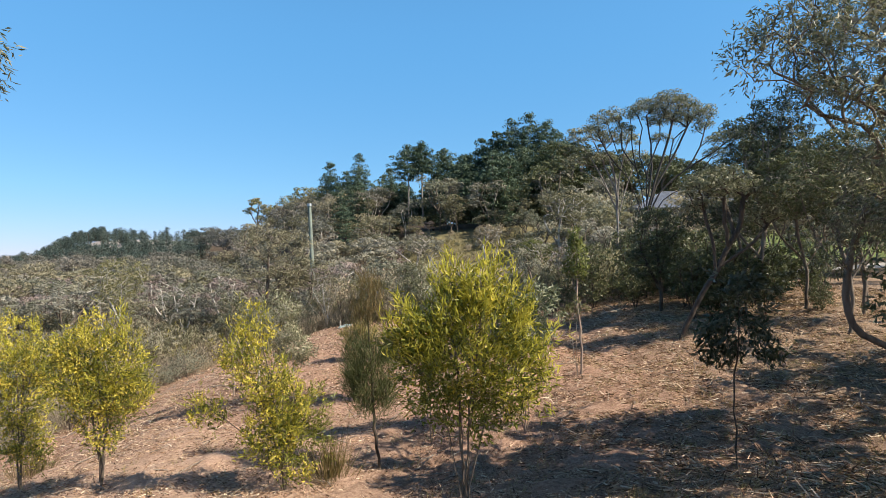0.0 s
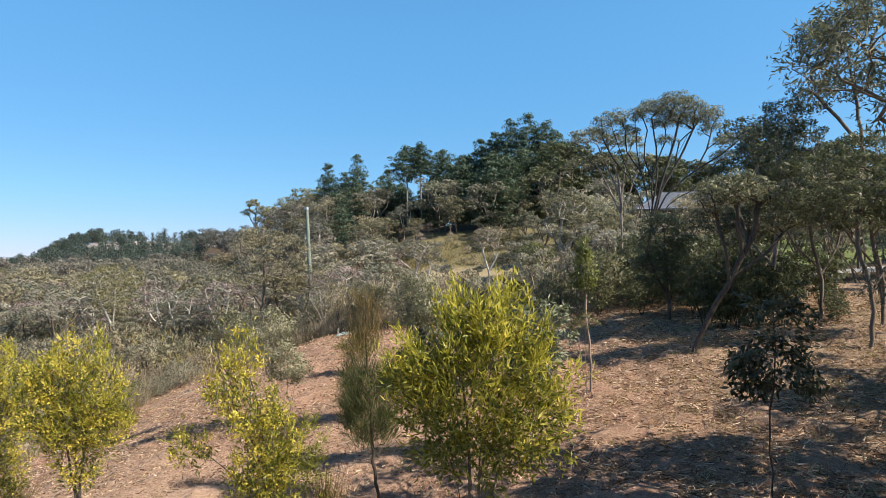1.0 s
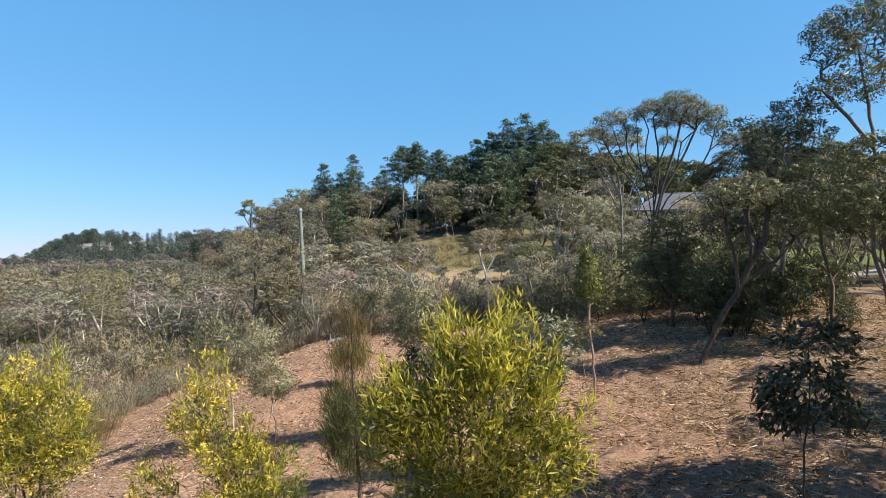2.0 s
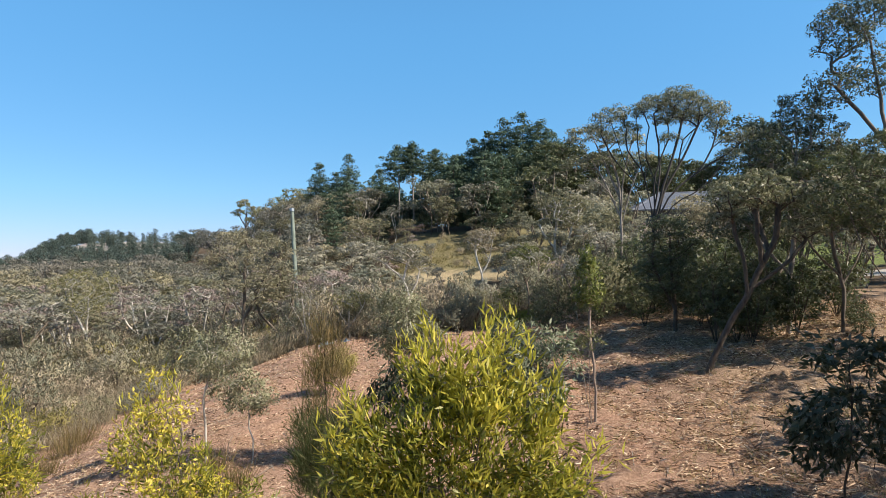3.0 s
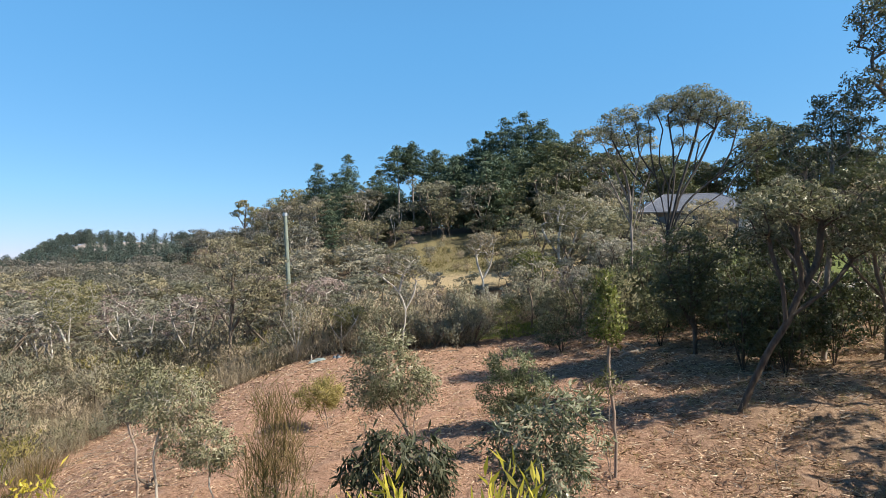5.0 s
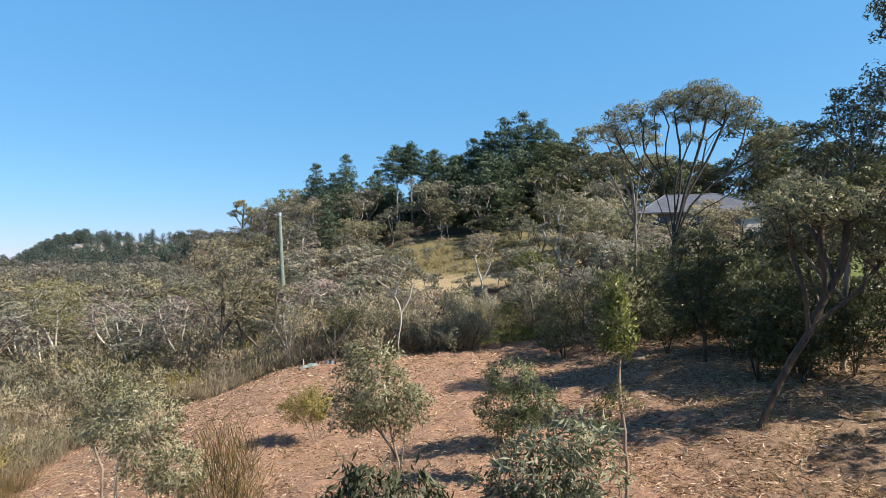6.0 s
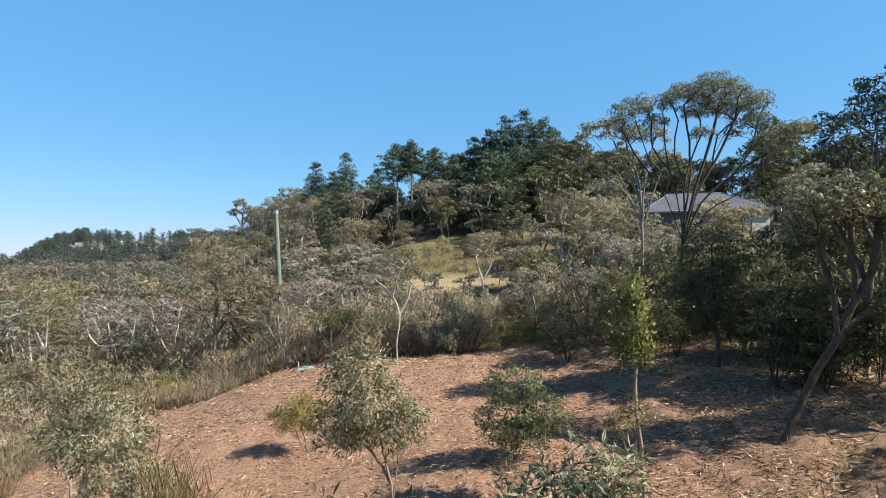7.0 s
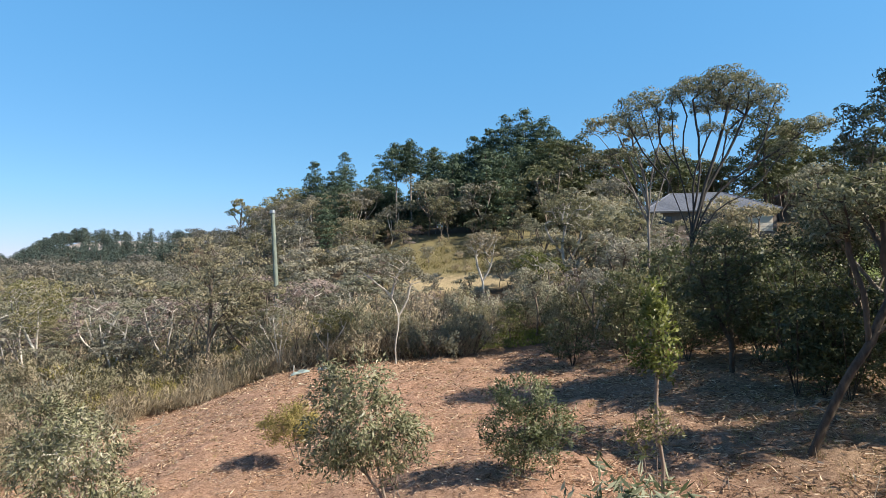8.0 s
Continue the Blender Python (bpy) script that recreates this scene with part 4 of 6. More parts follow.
sapling("gum_shrub", "broad-leaved grey-green gum bush catching the sun", B, [[B, (1.3, 10.7, 0.0), (1.4, 10.7, 1.4)], [B, (1.1, 10.7, 0.1), (0.95, 10.7, 1.2)], [B, (1.5, 10.7, 0.2), (1.7, 10.7, 1.2)]],
        [(1.47, 10.7, 1.5, 0.42, 0.24), (0.98, 10.7, 1.2, 0.42, 0.3), (1.6, 10.7, 1.15, 0.36, 0.3), (1.3, 10.8, 0.7, 0.6, 0.4)], 40, 150, 24, M_GLOSSY, M_BARK_PINK, 0.118, 0.026, 0.11, -0.2, 0.03, 1.3)
B = foot(-0.55, 10.5)
sapling("gum_shrub", "young gum bush with dark drooping leaves", B, [[B, (-0.55, 10.5, 0.0), (-0.5, 10.5, 1.3)], [B, (-0.7, 10.5, 0.1), (-0.8, 10.5, 0.9)], [B, (-0.3, 10.5, 0.1), (-0.1, 10.5, 1.1)]],
        [(-0.56, 10.5, 1.14, 0.4, 0.25), (-0.75, 10.5, 0.8, 0.4, 0.33), (-0.13, 10.5, 1.0, 0.3, 0.36)], 41, 84, 20, M_DARKGUM, M_BARK_PINK, 0.14, 0.032, 0.1, -1.5, 0.025, 1.0)

# ---- trees at the right of the clearing ----
B = foot(6.9, 6.1)
sapling("gum_tree", "tall gum with fine hanging leaf clusters and a low curved limb", B,
        [[B, (6.6, 6.1, 1.2), (6.0, 5.6, 2.4), (5.0, 4.8, 3.3), (4.2, 4.4, 3.9), (3.5, 4.2, 4.2)], [(6.65, 6.2, 0.8), (5.6, 6.3, 1.0), (5.1, 6.3, 1.2), (4.8, 6.3, 1.42), (4.76, 6.3, 1.75), (4.85, 6.3, 2.3)],
         [(6.1, 5.7, 2.2), (5.2, 4.9, 2.9), (4.4, 4.5, 3.3), (3.6, 4.3, 3.6)], [(6.4, 5.9, 1.8), (5.4, 5.2, 3.2), (4.6, 4.5, 4.3)], [(6.2, 5.8, 2.0), (5.4, 5.0, 2.5), (4.7, 4.7, 2.8)]],
        [(2.85, 4.2, 3.95, 0.3, 0.2), (3.2, 4.2, 4.18, 0.42, 0.25), (3.6, 4.2, 3.9, 0.4, 0.27), (3.8, 4.2, 4.5, 0.55, 0.32), (3.95, 4.25, 3.5, 0.38, 0.27), (3.4, 4.2, 3.6, 0.3, 0.22),
         (4.2, 4.2, 4.1, 0.4, 0.35), (4.3, 4.4, 3.2, 0.4, 0.32), (3.9, 4.4, 3.05, 0.35, 0.25), (4.6, 4.6, 2.75, 0.4, 0.35), (4.3, 4.8, 2.6, 0.4, 0.3), (4.95, 6.2, 2.7, 0.42, 0.36), (5.1, 6.2, 3.2, 0.45, 0.45), (4.7, 6.3, 2.3, 0.3, 0.25),
         # unseen clumps beyond the view, added for their shade on the ground
         (5.7, 5.0, 4.0, 0.7, 0.5), (6.8, 5.6, 3.7, 0.8, 0.6), (6.3, 6.3, 3.0, 0.6, 0.5), (7.6, 5.8, 4.2, 0.8, 0.6)],
        51, 880, 30, M_GUM_CLUMP, M_BARK, 0.062, 0.014, 0.1, -0.5, 0.085, 1.1, 0.005, 0.3)
# stands out of view at the right, added to shade the near ground
B = foot(7.2, 5.2)
sapling("gum_tree", "gum with a dense crown that shades the dry ground", B, [[B, (7.1, 5.2, 1.4), (6.8, 5.3, 2.8), (6.5, 5.4, 4.0)], [(6.95, 5.25, 2.0), (6.4, 5.7, 3.0), (6.1, 6.0, 3.7)]],
        [(6.0, 5.6, 3.9, 0.6, 0.4), (6.7, 5.2, 4.3, 0.8, 0.45), (6.4, 6.2, 3.5, 0.6, 0.4), (7.5, 5.3, 3.9, 0.7, 0.45), (6.0, 5.9, 4.6, 0.6, 0.4), (6.2, 6.8, 4.2, 0.65, 0.4)],
        159, 150, 60, M_GUM_CLUMP, M_BARK, 0.1, 0.045, 0.25, -0.3, 0.1, 1.6, tuft=0.24, single=True, shell=0.4)
B = foot(-4.9, 4.0)
sapling("gum_tree", "gum tree with reddish shoots at the clearing's edge", B, [[B, (-4.85, 4.0, 2.0), (-4.5, 4.0, 4.1)]],
        [(-4.2, 4.0, 4.2, 0.45, 0.3), (-4.6, 4.0, 4.7, 0.5, 0.4)], 52, 110, 22, M_GUM_CLUMP, M_BARK_PALE, 0.075, 0.016, 0.1, -0.6, 0.06)
B = foot(6.5, 17.05)
sapling("leaning_tree", "leaning rough-barked gum with a wide dark crown", B,
        [[B, (6.94, 17.05, 0.6), (7.31, 17.05, 1.25), (7.65, 17.05, 1.75), (8.05, 17.1, 2.45), (8.4, 17.1, 3.2), (8.5, 17.1, 4.0)], [(7.6, 17.05, 1.7), (7.55, 17.1, 2.6), (7.3, 17.2, 3.9)], [(7.7, 17.05, 1.85), (8.6, 17.2, 2.4), (9.3, 17.3, 3.1)], [(8.05, 17.1, 2.4), (7.9, 17.0, 3.2), (7.9, 16.9, 4.3)], [(8.2, 17.1, 2.8), (8.3, 17.7, 3.5), (8.4, 18.3, 4.2)]],
        # the last two clumps hide behind the crown, added to thicken its shadow
        [(7.4, 17.05, 4.15, 0.7, 0.42), (8.4, 17.05, 4.15, 0.7, 0.45), (7.95, 17.05, 4.5, 0.65, 0.34), (9.2, 17.2, 3.3, 0.5, 0.35), (7.1, 17.2, 3.7, 0.4, 0.3), (8.6, 18.2, 4.3, 0.75, 0.4), (8.0, 18.6, 4.55, 0.65, 0.35)],
        53, 132, 66, M_GUM_CLUMP, M_BARK_DARK, 0.095, 0.042, 0.25, -0.3, 0.15, 1.6, tuft=0.21, single=True, shell=0.6, cap=-0.4)
B = foot(10.75, 21.0)
sapling("gum_tree", "pale-trunked gum with a tall dark crown of hanging leaves", B, [[B, (10.8, 21.0, 1.5), (11.1, 21.0, 3.8), (11.2, 21.0, 5.6), (11.2, 21.0, 7.2)], [(11.05, 21.0, 3.4), (10.5, 20.9, 4.9), (10.2, 20.8, 6.2)], [(11.15, 21.0, 4.4), (11.8, 21.0, 5.6), (12.1, 21.0, 6.6)], [(10.85, 21.0, 2.0), (10.1, 21.0, 2.9), (9.6, 21.0, 3.6)]],
        [(10.2, 20.8, 6.3, 0.7, 0.75), (11.2, 20.9, 7.2, 0.8, 0.65), (12.1, 21.0, 6.4, 0.75, 0.7), (11.0, 21.1, 5.6, 0.8, 0.55), (9.6, 21.0, 3.8, 0.55, 0.4), (10.4, 21.3, 4.9, 0.6, 0.4)],
        54, 120, 72, M_DARKGUM, M_BARK_GREY, 0.105, 0.048, 0.24, -0.5, 0.15, 1.6, tuft=0.25, single=True, shell=0.5)
for x, y, h, seed in ((11.8, 20.0, 5.0, 154), (12.7, 18.4, 4.8, 155), (10.7, 22.0, 4.6, 156), (13.5, 16.5, 4.7, 157), (10.9, 16.2, 5.2, 158)):
    B = foot(x, y)
    sapling("gum_tree", "crooked gum with a dense spreading olive crown", B, [[B, (x + 0.1, y, B[2] + 1.4), (x - 0.2, y, B[2] + 2.8), (x - 0.1, y, B[2] + h - 0.4)], [(x + 0.1, y, B[2] + 1.6), (x + 0.8, y + 0.2, B[2] + 2.6), (x + 1.0, y + 0.2, B[2] + h - 1)], [(x, y, B[2] + 1.8), (x - 0.9, y - 0.2, B[2] + 2.7), (x - 1.2, y, B[2] + h - 1.2)]],
            [(x - 0.1, y, B[2] + h, 1.2, 0.6), (x + 1.0, y + 0.1, B[2] + h - 0.9, 1.0, 0.6), (x - 1.2, y, B[2] + h - 1.1, 1.0, 0.6), (x - 0.1, y + 0.3, B[2] + h - 1.6, 1.1, 0.5)],
            seed, 112, 70, M_DARKOLIVE, M_BARK, 0.1, 0.045, 0.26, -0.3, 0.11, 1.6, 0.007, 0.35, 0.35, single=True, tuft=0.26, flat=0.65, shell=0.65, cap=-0.4)
B = foot(14.2, 20.5)
sapling("tall_gum", "tall gum with a slender trunk and open hanging crown", B,
        [[B, (14.0, 20.5, 2.0), (13.8, 20.5, 5.0), (13.5, 20.5, 8.2), (13.2, 20.5, 10.0)], [(13.9, 20.5, 4.5), (12.8, 20.4, 5.6), (11.6, 20.3, 6.6)], [(13.7, 20.5, 6.0), (12.6, 20.4, 7.4), (11.8, 20.3, 8.1)]],
        [(12.0, 20.3, 7.9, 0.7, 0.6), (12.3, 20.3, 9.6, 0.8, 0.85), (13.4, 20.5, 10.4, 0.9, 0.8), (13.6, 20.6, 8.4, 0.8, 0.7)],
        55, 95, 70, M_DARKGUM, M_BARK, 0.115, 0.05, 0.28, -0.3, 0.12, 1.5, 0.008, 0.35, 0.4, tuft=0.3, single=True, shell=0.55)
B = foot(7.9, 23.2)
sapling("dense_tree", "dark dense upright tree at the edge of the clearing", B, [[B, (7.9, 23.2, 1.0), (7.8, 23.2, 2.2), (7.8, 23.2, 3.6)], [(7.9, 23.2, 0.8), (7.4, 23.2, 1.8), (7.1, 23.2, 2.6)]],
        [(7.82, 23.2, 3.2, 0.95, 1.0), (7.55, 23.2, 2.0, 0.95, 0.85), (8.2, 23.3, 2.3, 0.7, 0.9)], 56, 110, 70, M_DARKOLIVE, M_BARK_DARK, 0.1, 0.045, 0.24, -0.3, 0.15, 1.6, 0.006, 0.3, 0.35, tuft=0.26, single=True, shell=0.6)
B = foot(8.85, 28.5)
sapling("big_gum", "large gum with a fan of dark limbs and umbrella-shaped leaf clumps", B,
        [[B, (8.85, 28.5, 2.6), (8.9, 28.5, 4.3), (9.15, 28.5, 5.6), (9.3, 28.5, 7.2), (9.1, 28.5, 9.2)], [(8.88, 28.5, 3.6), (9.6, 28.4, 5.3), (10.9, 28.3, 6.4), (12.2, 28.2, 7.2), (13.1, 28.2, 7.9)],
         [(8.88, 28.5, 3.7), (9.5, 28.6, 5.6), (10.4, 28.7, 7.1), (11.3, 28.7, 8.9)], [(8.9, 28.5, 4.0), (9.35, 28.3, 5.8), (9.9, 28.2, 7.5), (10.4, 28.2, 9.3)],
         [(8.9, 28.5, 4.2), (8.8, 28.7, 5.6), (8.5, 28.8, 7.0), (8.4, 28.8, 9.0)], [(8.87, 28.5, 3.3), (9.7, 28.2, 4.9), (11.0, 28.0, 5.7), (12.0, 28.0, 6.9)], [(8.86, 28.5, 3.9), (8.4, 28.6, 5.4), (7.8, 28.7, 7.0), (7.2, 28.7, 8.9)],
         [(9.2, 28.5, 5.0), (9.9, 28.6, 6.6), (10.9, 28.6, 8.4)], [(9.0, 28.5, 4.9), (9.0, 28.3, 6.4), (9.7, 28.3, 8.0)], [(9.2, 28.5, 5.8), (8.7, 28.6, 7.2), (8.9, 28.6, 8.6), (8.5, 28.6, 9.5)],
         [(10.2, 28.7, 6.8), (10.5, 28.8, 8.0), (11.2, 28.9, 8.6), (11.6, 28.9, 9.3)], [(10.9, 28.3, 6.4), (11.6, 28.3, 7.5), (11.9, 28.4, 8.6)],
         [(8.1, 28.65, 6.2), (7.2, 28.6, 7.3), (6.7, 28.6, 8.4)], [(8.6, 28.75, 6.6), (7.9, 28.7, 7.6), (7.9, 28.7, 8.6)]],
        [(9.05, 28.5, 9.4, 0.95, 0.5), (10.25, 28.4, 9.7, 1.1, 0.55), (11.4, 28.5, 9.15, 0.95, 0.5), (10.4, 28.9, 9.1, 1.2, 0.4), (7.2, 28.6, 9.1, 0.85, 0.42), (6.65, 28.6, 8.4, 0.55, 0.35), (8.0, 28.7, 8.6, 0.5, 0.35),
         (13.0, 28.2, 7.9, 0.95, 0.36), (12.2, 28.1, 7.1, 0.6, 0.3), (9.75, 28.3, 7.95, 0.45, 0.26), (11.9, 28.6, 8.6, 0.5, 0.3)],
        57, 200, 90, M_GUM_CLUMP, M_BARK_MID, 0.1, 0.042, 0.3, -0.3, 0.115, 1.6, 0.01, 0.3, 0.5, tuft=0.27, single=True, flat=0.7, shell=0.5, cap=-0.5)
B = foot(8.3, 32.0)
sapling("grey_gum", "greyish open gum with many bare crooked limbs", B,
        [[B, (8.35, 32.0, 2.5), (8.39, 32.0, 4.1), (8.33, 32.0, 6.4), (7.83, 32.0, 8.2)], [(8.35, 32.0, 4.8), (7.3, 32.0, 7.2), (6.33, 32.0, 8.6)], [(8.33, 32.0, 5.8), (7.7, 32.2, 7.6), (6.98, 32.2, 9.2)],
         [(8.37, 32.0, 4.6), (8.57, 31.8, 7.0), (9.13, 31.8, 8.9)], [(8.38, 32.0, 4.2), (8.9, 32.0, 6.0), (9.45, 32.0, 7.4)], [(8.36, 32.0, 5.2), (7.4, 31.8, 6.4), (6.4, 31.8, 7.0)]],
        [(6.76, 32.0, 8.9, 1.1, 0.6), (8.6, 32.0, 8.6, 1.1, 0.6), (7.27, 32.0, 7.6, 1.0, 0.5), (6.2, 32.0, 7.4, 0.8, 0.5), (9.4, 32.0, 7.6, 0.7, 0.4)], 58, 90, 54, M_GUM_CLUMP, M_BARK_GREY, 0.125, 0.055, 0.28, -0.3, 0.12, 1.4, 0.014, 0.3, 0.5, tuft=0.28, single=True, flat=0.55, shell=0.7, cap=-0.2)
B = foot(5.95, 27.0)
sapling("dark_shrub", "tall dark green shrub in deep shade", B, [[B, (5.9, 27.0, 1.0), (5.8, 27.0, 2.2)], [B, (6.3, 27.0, 0.8), (6.6, 27.0, 1.6)], [B, (5.5, 27.0, 0.6), (5.2, 27.0, 1.4)]],
        [(5.82, 27.0, 2.0, 0.95, 0.8), (5.94, 27.0, 0.85, 1.1, 0.8)], 59, 60, 50, M_DARK, M_BARK_DARK, 0.13, 0.06, 0.2, -0.3, 0.06, 1.3, 0.006, 0.1, 0.35, tuft=0.3, single=True)

# ---- trees along the far edge of the clearing ----
B = foot(-2.77, 31.0)
sapling("white_gum", "small white-limbed gum at the edge of the scrub", B,
        [[B, (-2.75, 31.0, 0.0), (-2.62, 31.0, 0.95), (-2.9, 31.0, 1.8), (-3.5, 31.0, 2.4), (-4.3, 31.0, 3.0)], [(-2.62, 31.0, 0.95), (-2.2, 31.0, 1.7), (-2.05, 31.0, 2.3)], [(-2.9, 31.0, 1.8), (-2.7, 31.0, 2.6), (-2.3, 31.0, 3.2)]],
        [(-2.88, 31.0, 3.0, 1.2, 0.6), (-1.98, 31.0, 2.5, 0.7, 0.55), (-3.7, 31.0, 2.9, 0.7, 0.5)], 61, 34, 50, M_GUM_GREY, M_BARK_PALE, 0.13, 0.06, 0.18, -0.3, 0.11, 1.2, 0.014, 0.35, 0.3, tuft=0.26, single=True, flat=0.6, cap=-0.3)
B = foot(-5.93, 32.0)
sapling("gum_tree", "thin-stemmed small gum before the scrub", B, [[B, (-5.95, 32.0, -0.4), (-5.9, 32.0, 0.5)], [(-5.95, 32.0, -0.6), (-6.4, 32.0, 0.0), (-6.6, 32.0, 0.6)], [(-5.95, 32.0, -0.6), (-5.4, 32.0, 0.1), (-5.1, 32.0, 0.6)]],
        [(-5.8, 32.0, 0.75, 1.0, 0.5)], 62, 26, 46, M_GUM, M_BARK_PALE, 0.13, 0.05, 0.18, -0.3, 0.06, 0.8, 0.008, 0.3, 0.3, tuft=0.24, single=True, flat=0.6)
B = foot(-8.32, 32.3)
sapling("stemmy_shrub", "clump of pale bare stems with thin foliage", B,
        [[B, (-8.5, 32.3, -0.6), (-9.1, 32.3, 0.6)], [B, (-8.4, 32.3, -0.4), (-8.5, 32.3, 1.0)], [B, (-8.2, 32.3, -0.4), (-8.0, 32.3, 1.2)], [B, (-8.1, 32.3, -0.6), (-7.5, 32.3, 0.8)], [B, (-7.9, 32.3, -0.9), (-7.1, 32.3, 0.2)], [B, (-8.7, 32.3, -1.0), (-9.5, 32.3, 0.1)]],
        [(-8.2, 32.3, 0.6, 1.2, 0.7), (-8.4, 32.3, 1.2, 0.7, 0.5)], 63, 90, 18, M_GUM_OLIVE, M_BARK_PALE, 0.12, 0.026, 0.18, 0.2, 0.06, 0.8, 0.008, 0.3, 0.3)
B = foot(2.38, 34.5)
sapling("gum_tree", "small round-headed tree in a gap of the scrub", B, [[B, (2.38, 34.5, -0.4), (2.35, 34.5, 0.3)]], [(2.34, 34.5, 0.2, 0.8, 0.6)], 64, 22, 46, M_GUM, M_BARK, 0.13, 0.05, 0.18, -0.3, 0.06, 0.8, 0.008, single=True, tuft=0.26)
B = foot(-13.31, 36.0)
sapling("broad_gum", "broad olive-brown gum with a straight trunk above the heath", B,
        [[B, (-13.3, 36.0, -1.5), (-13.1, 36.0, 0.5), (-13.0, 36.0, 3.0)], [(-13.2, 36.0, -0.5), (-12.2, 36.0, 1.2), (-11.4, 36.0, 3.0)], [(-13.2, 36.0, -0.3), (-14.0, 36.0, 1.0), (-14.6, 36.0, 2.4)]],
        [(-13.64, 36.0, 3.6, 1.5, 1.3), (-11.6, 36.0, 3.1, 1.5, 1.4), (-12.71, 36.0, 1.6, 2.1, 1.3)], 65, 95, 52, M_GUM_OLIVE, M_BARK, 0.15, 0.07, 0.26, -0.3, 0.2, 0.8, 0.009, 0.35, 0.45, tuft=0.42, single=True, flat=0.65, shell=0.65)
B = foot(-25.6, 40.0)
sapling("gum_tree", "pale-trunked gum with a green-grey crown over the heath", B, [[B, (-25.6, 40.0, -1.5), (-25.4, 40.0, 1.0)], [(-25.6, 40.0, -1.8), (-26.4, 40.0, -0.2), (-26.8, 40.0, 1.0)]],
        [(-25.53, 40.0, 1.7, 2.0, 1.0), (-25.73, 40.0, 0.4, 1.6, 0.8)], 66, 60, 50, M_GUM, M_BARK_PALE, 0.17, 0.07, 0.26, -0.3, 0.16, 0.8, 0.01, 0.35, 0.45, tuft=0.45, single=True, flat=0.65, shell=0.65)
B = foot(8.53, 55.0)
sapling("white_gum", "tall white-limbed gum with a flat olive crown", B, [[B, (8.6, 55.0, 2.0), (8.4, 55.0, 4.0), (8.8, 55.0, 6.5)], [(8.55, 55.0, 2.4), (9.6, 55.0, 4.0), (10.2, 55.0, 6.0)], [(8.5, 55.0, 3.4), (7.4, 55.0, 4.8), (7.0, 55.0, 6.0)]],
        [(8.92, 55.0, 7.2, 2.5, 0.9), (8.87, 55.0, 5.7, 2.1, 0.9)], 67, 70, 46, M_GUM_OLIVE, M_BARK_PALE, 0.22, 0.11, 0.34, -0.3, 0.24, 0.8, 0.02, 0.35, 0.6, tuft=0.5, single=True, flat=0.6, shell=0.7, cap=-0.3)
B = foot(1.77, 60.0)
sapling("white_gum", "open pinkish-crowned gum with pale forked trunk", B, [[B, (1.8, 60.0, 1.0), (1.3, 60.0, 2.6), (1.2, 60.0, 4.0)], [(1.8, 60.0, 1.2), (2.6, 60.0, 2.6), (2.9, 60.0, 4.2)]],
        [(2.03, 60.0, 4.5, 1.7, 1.3)], 68, 34, 40, M_HEATH, M_BARK_PALE, 0.22, 0.1, 0.34, -0.3, 0.2, 0.8, 0.02, 0.35, 0.6, tuft=0.42, single=True, flat=0.6)
B = foot(5.68, 48.0)
sapling("white_gum", "white-trunked gum with dark clustered crown", B, [[B, (5.7, 48.0, 0.2), (5.5, 48.0, 1.6), (5.2, 48.0, 3.0)], [(5.65, 48.0, 0.4), (6.5, 48.0, 1.6), (6.9, 48.0, 2.6)]],
        [(5.2, 48.0, 2.7, 1.6, 1.0), (6.4, 48.0, 2.4, 1.2, 0.9)], 69, 50, 44, M_GUM, M_BARK_PALE, 0.2, 0.1, 0.3, -0.3, 0.2, 0.8, 0.015, 0.35, 0.5, tuft=0.42, single=True, flat=0.6, shell=0.65)
B = foot(46.5, 97.0)
sapling("dark_tree", "large dark evergreen tree behind the house", B, [[B, (46.5, 97.0, 12.0), (46.5, 97.0, 18.0), (46.8, 97.0, 23.0)]],
        [(44.5, 97.0, 22.5, 3.0, 2.6), (48.5, 97.0, 20.5, 3.2, 3.6), (46.0, 97.0, 16.5, 4.6, 3.8)], 70, 80, 40, M_DARK, M_BARK_DARK, 0.55, 0.26, 0.8, -0.3, 0.5, 0.9, 0.03, 0.3, 1.5, tuft=1.1, single=True, flat=0.6, shell=0.6)
B = foot(-76.5, 200.0)
sapling("ridge_gum", "tall open gum standing above the ridge", B, [[B, (-76.5, 200.0, 16.0), (-76.0, 200.0, 22.0)], [(-76.5, 200.0, 15.0), (-79.0, 200.0, 20.0)], [(-76.4, 200.0, 15.5), (-73.5, 200.0, 20.5)]],
        [(-77.0, 200.0, 23.6, 2.6, 1.3), (-79.0, 200.0, 20.8, 2.2, 1.2), (-73.5, 200.0, 21.2, 2.4, 1.3)], 71, 44, 36, M_GUM, M_BARK, 0.6, 0.3, 0.8, -0.3, 0.5, 0.9, 0.06, 0.3, 1.5, tuft=0.85, single=True, flat=0.55)
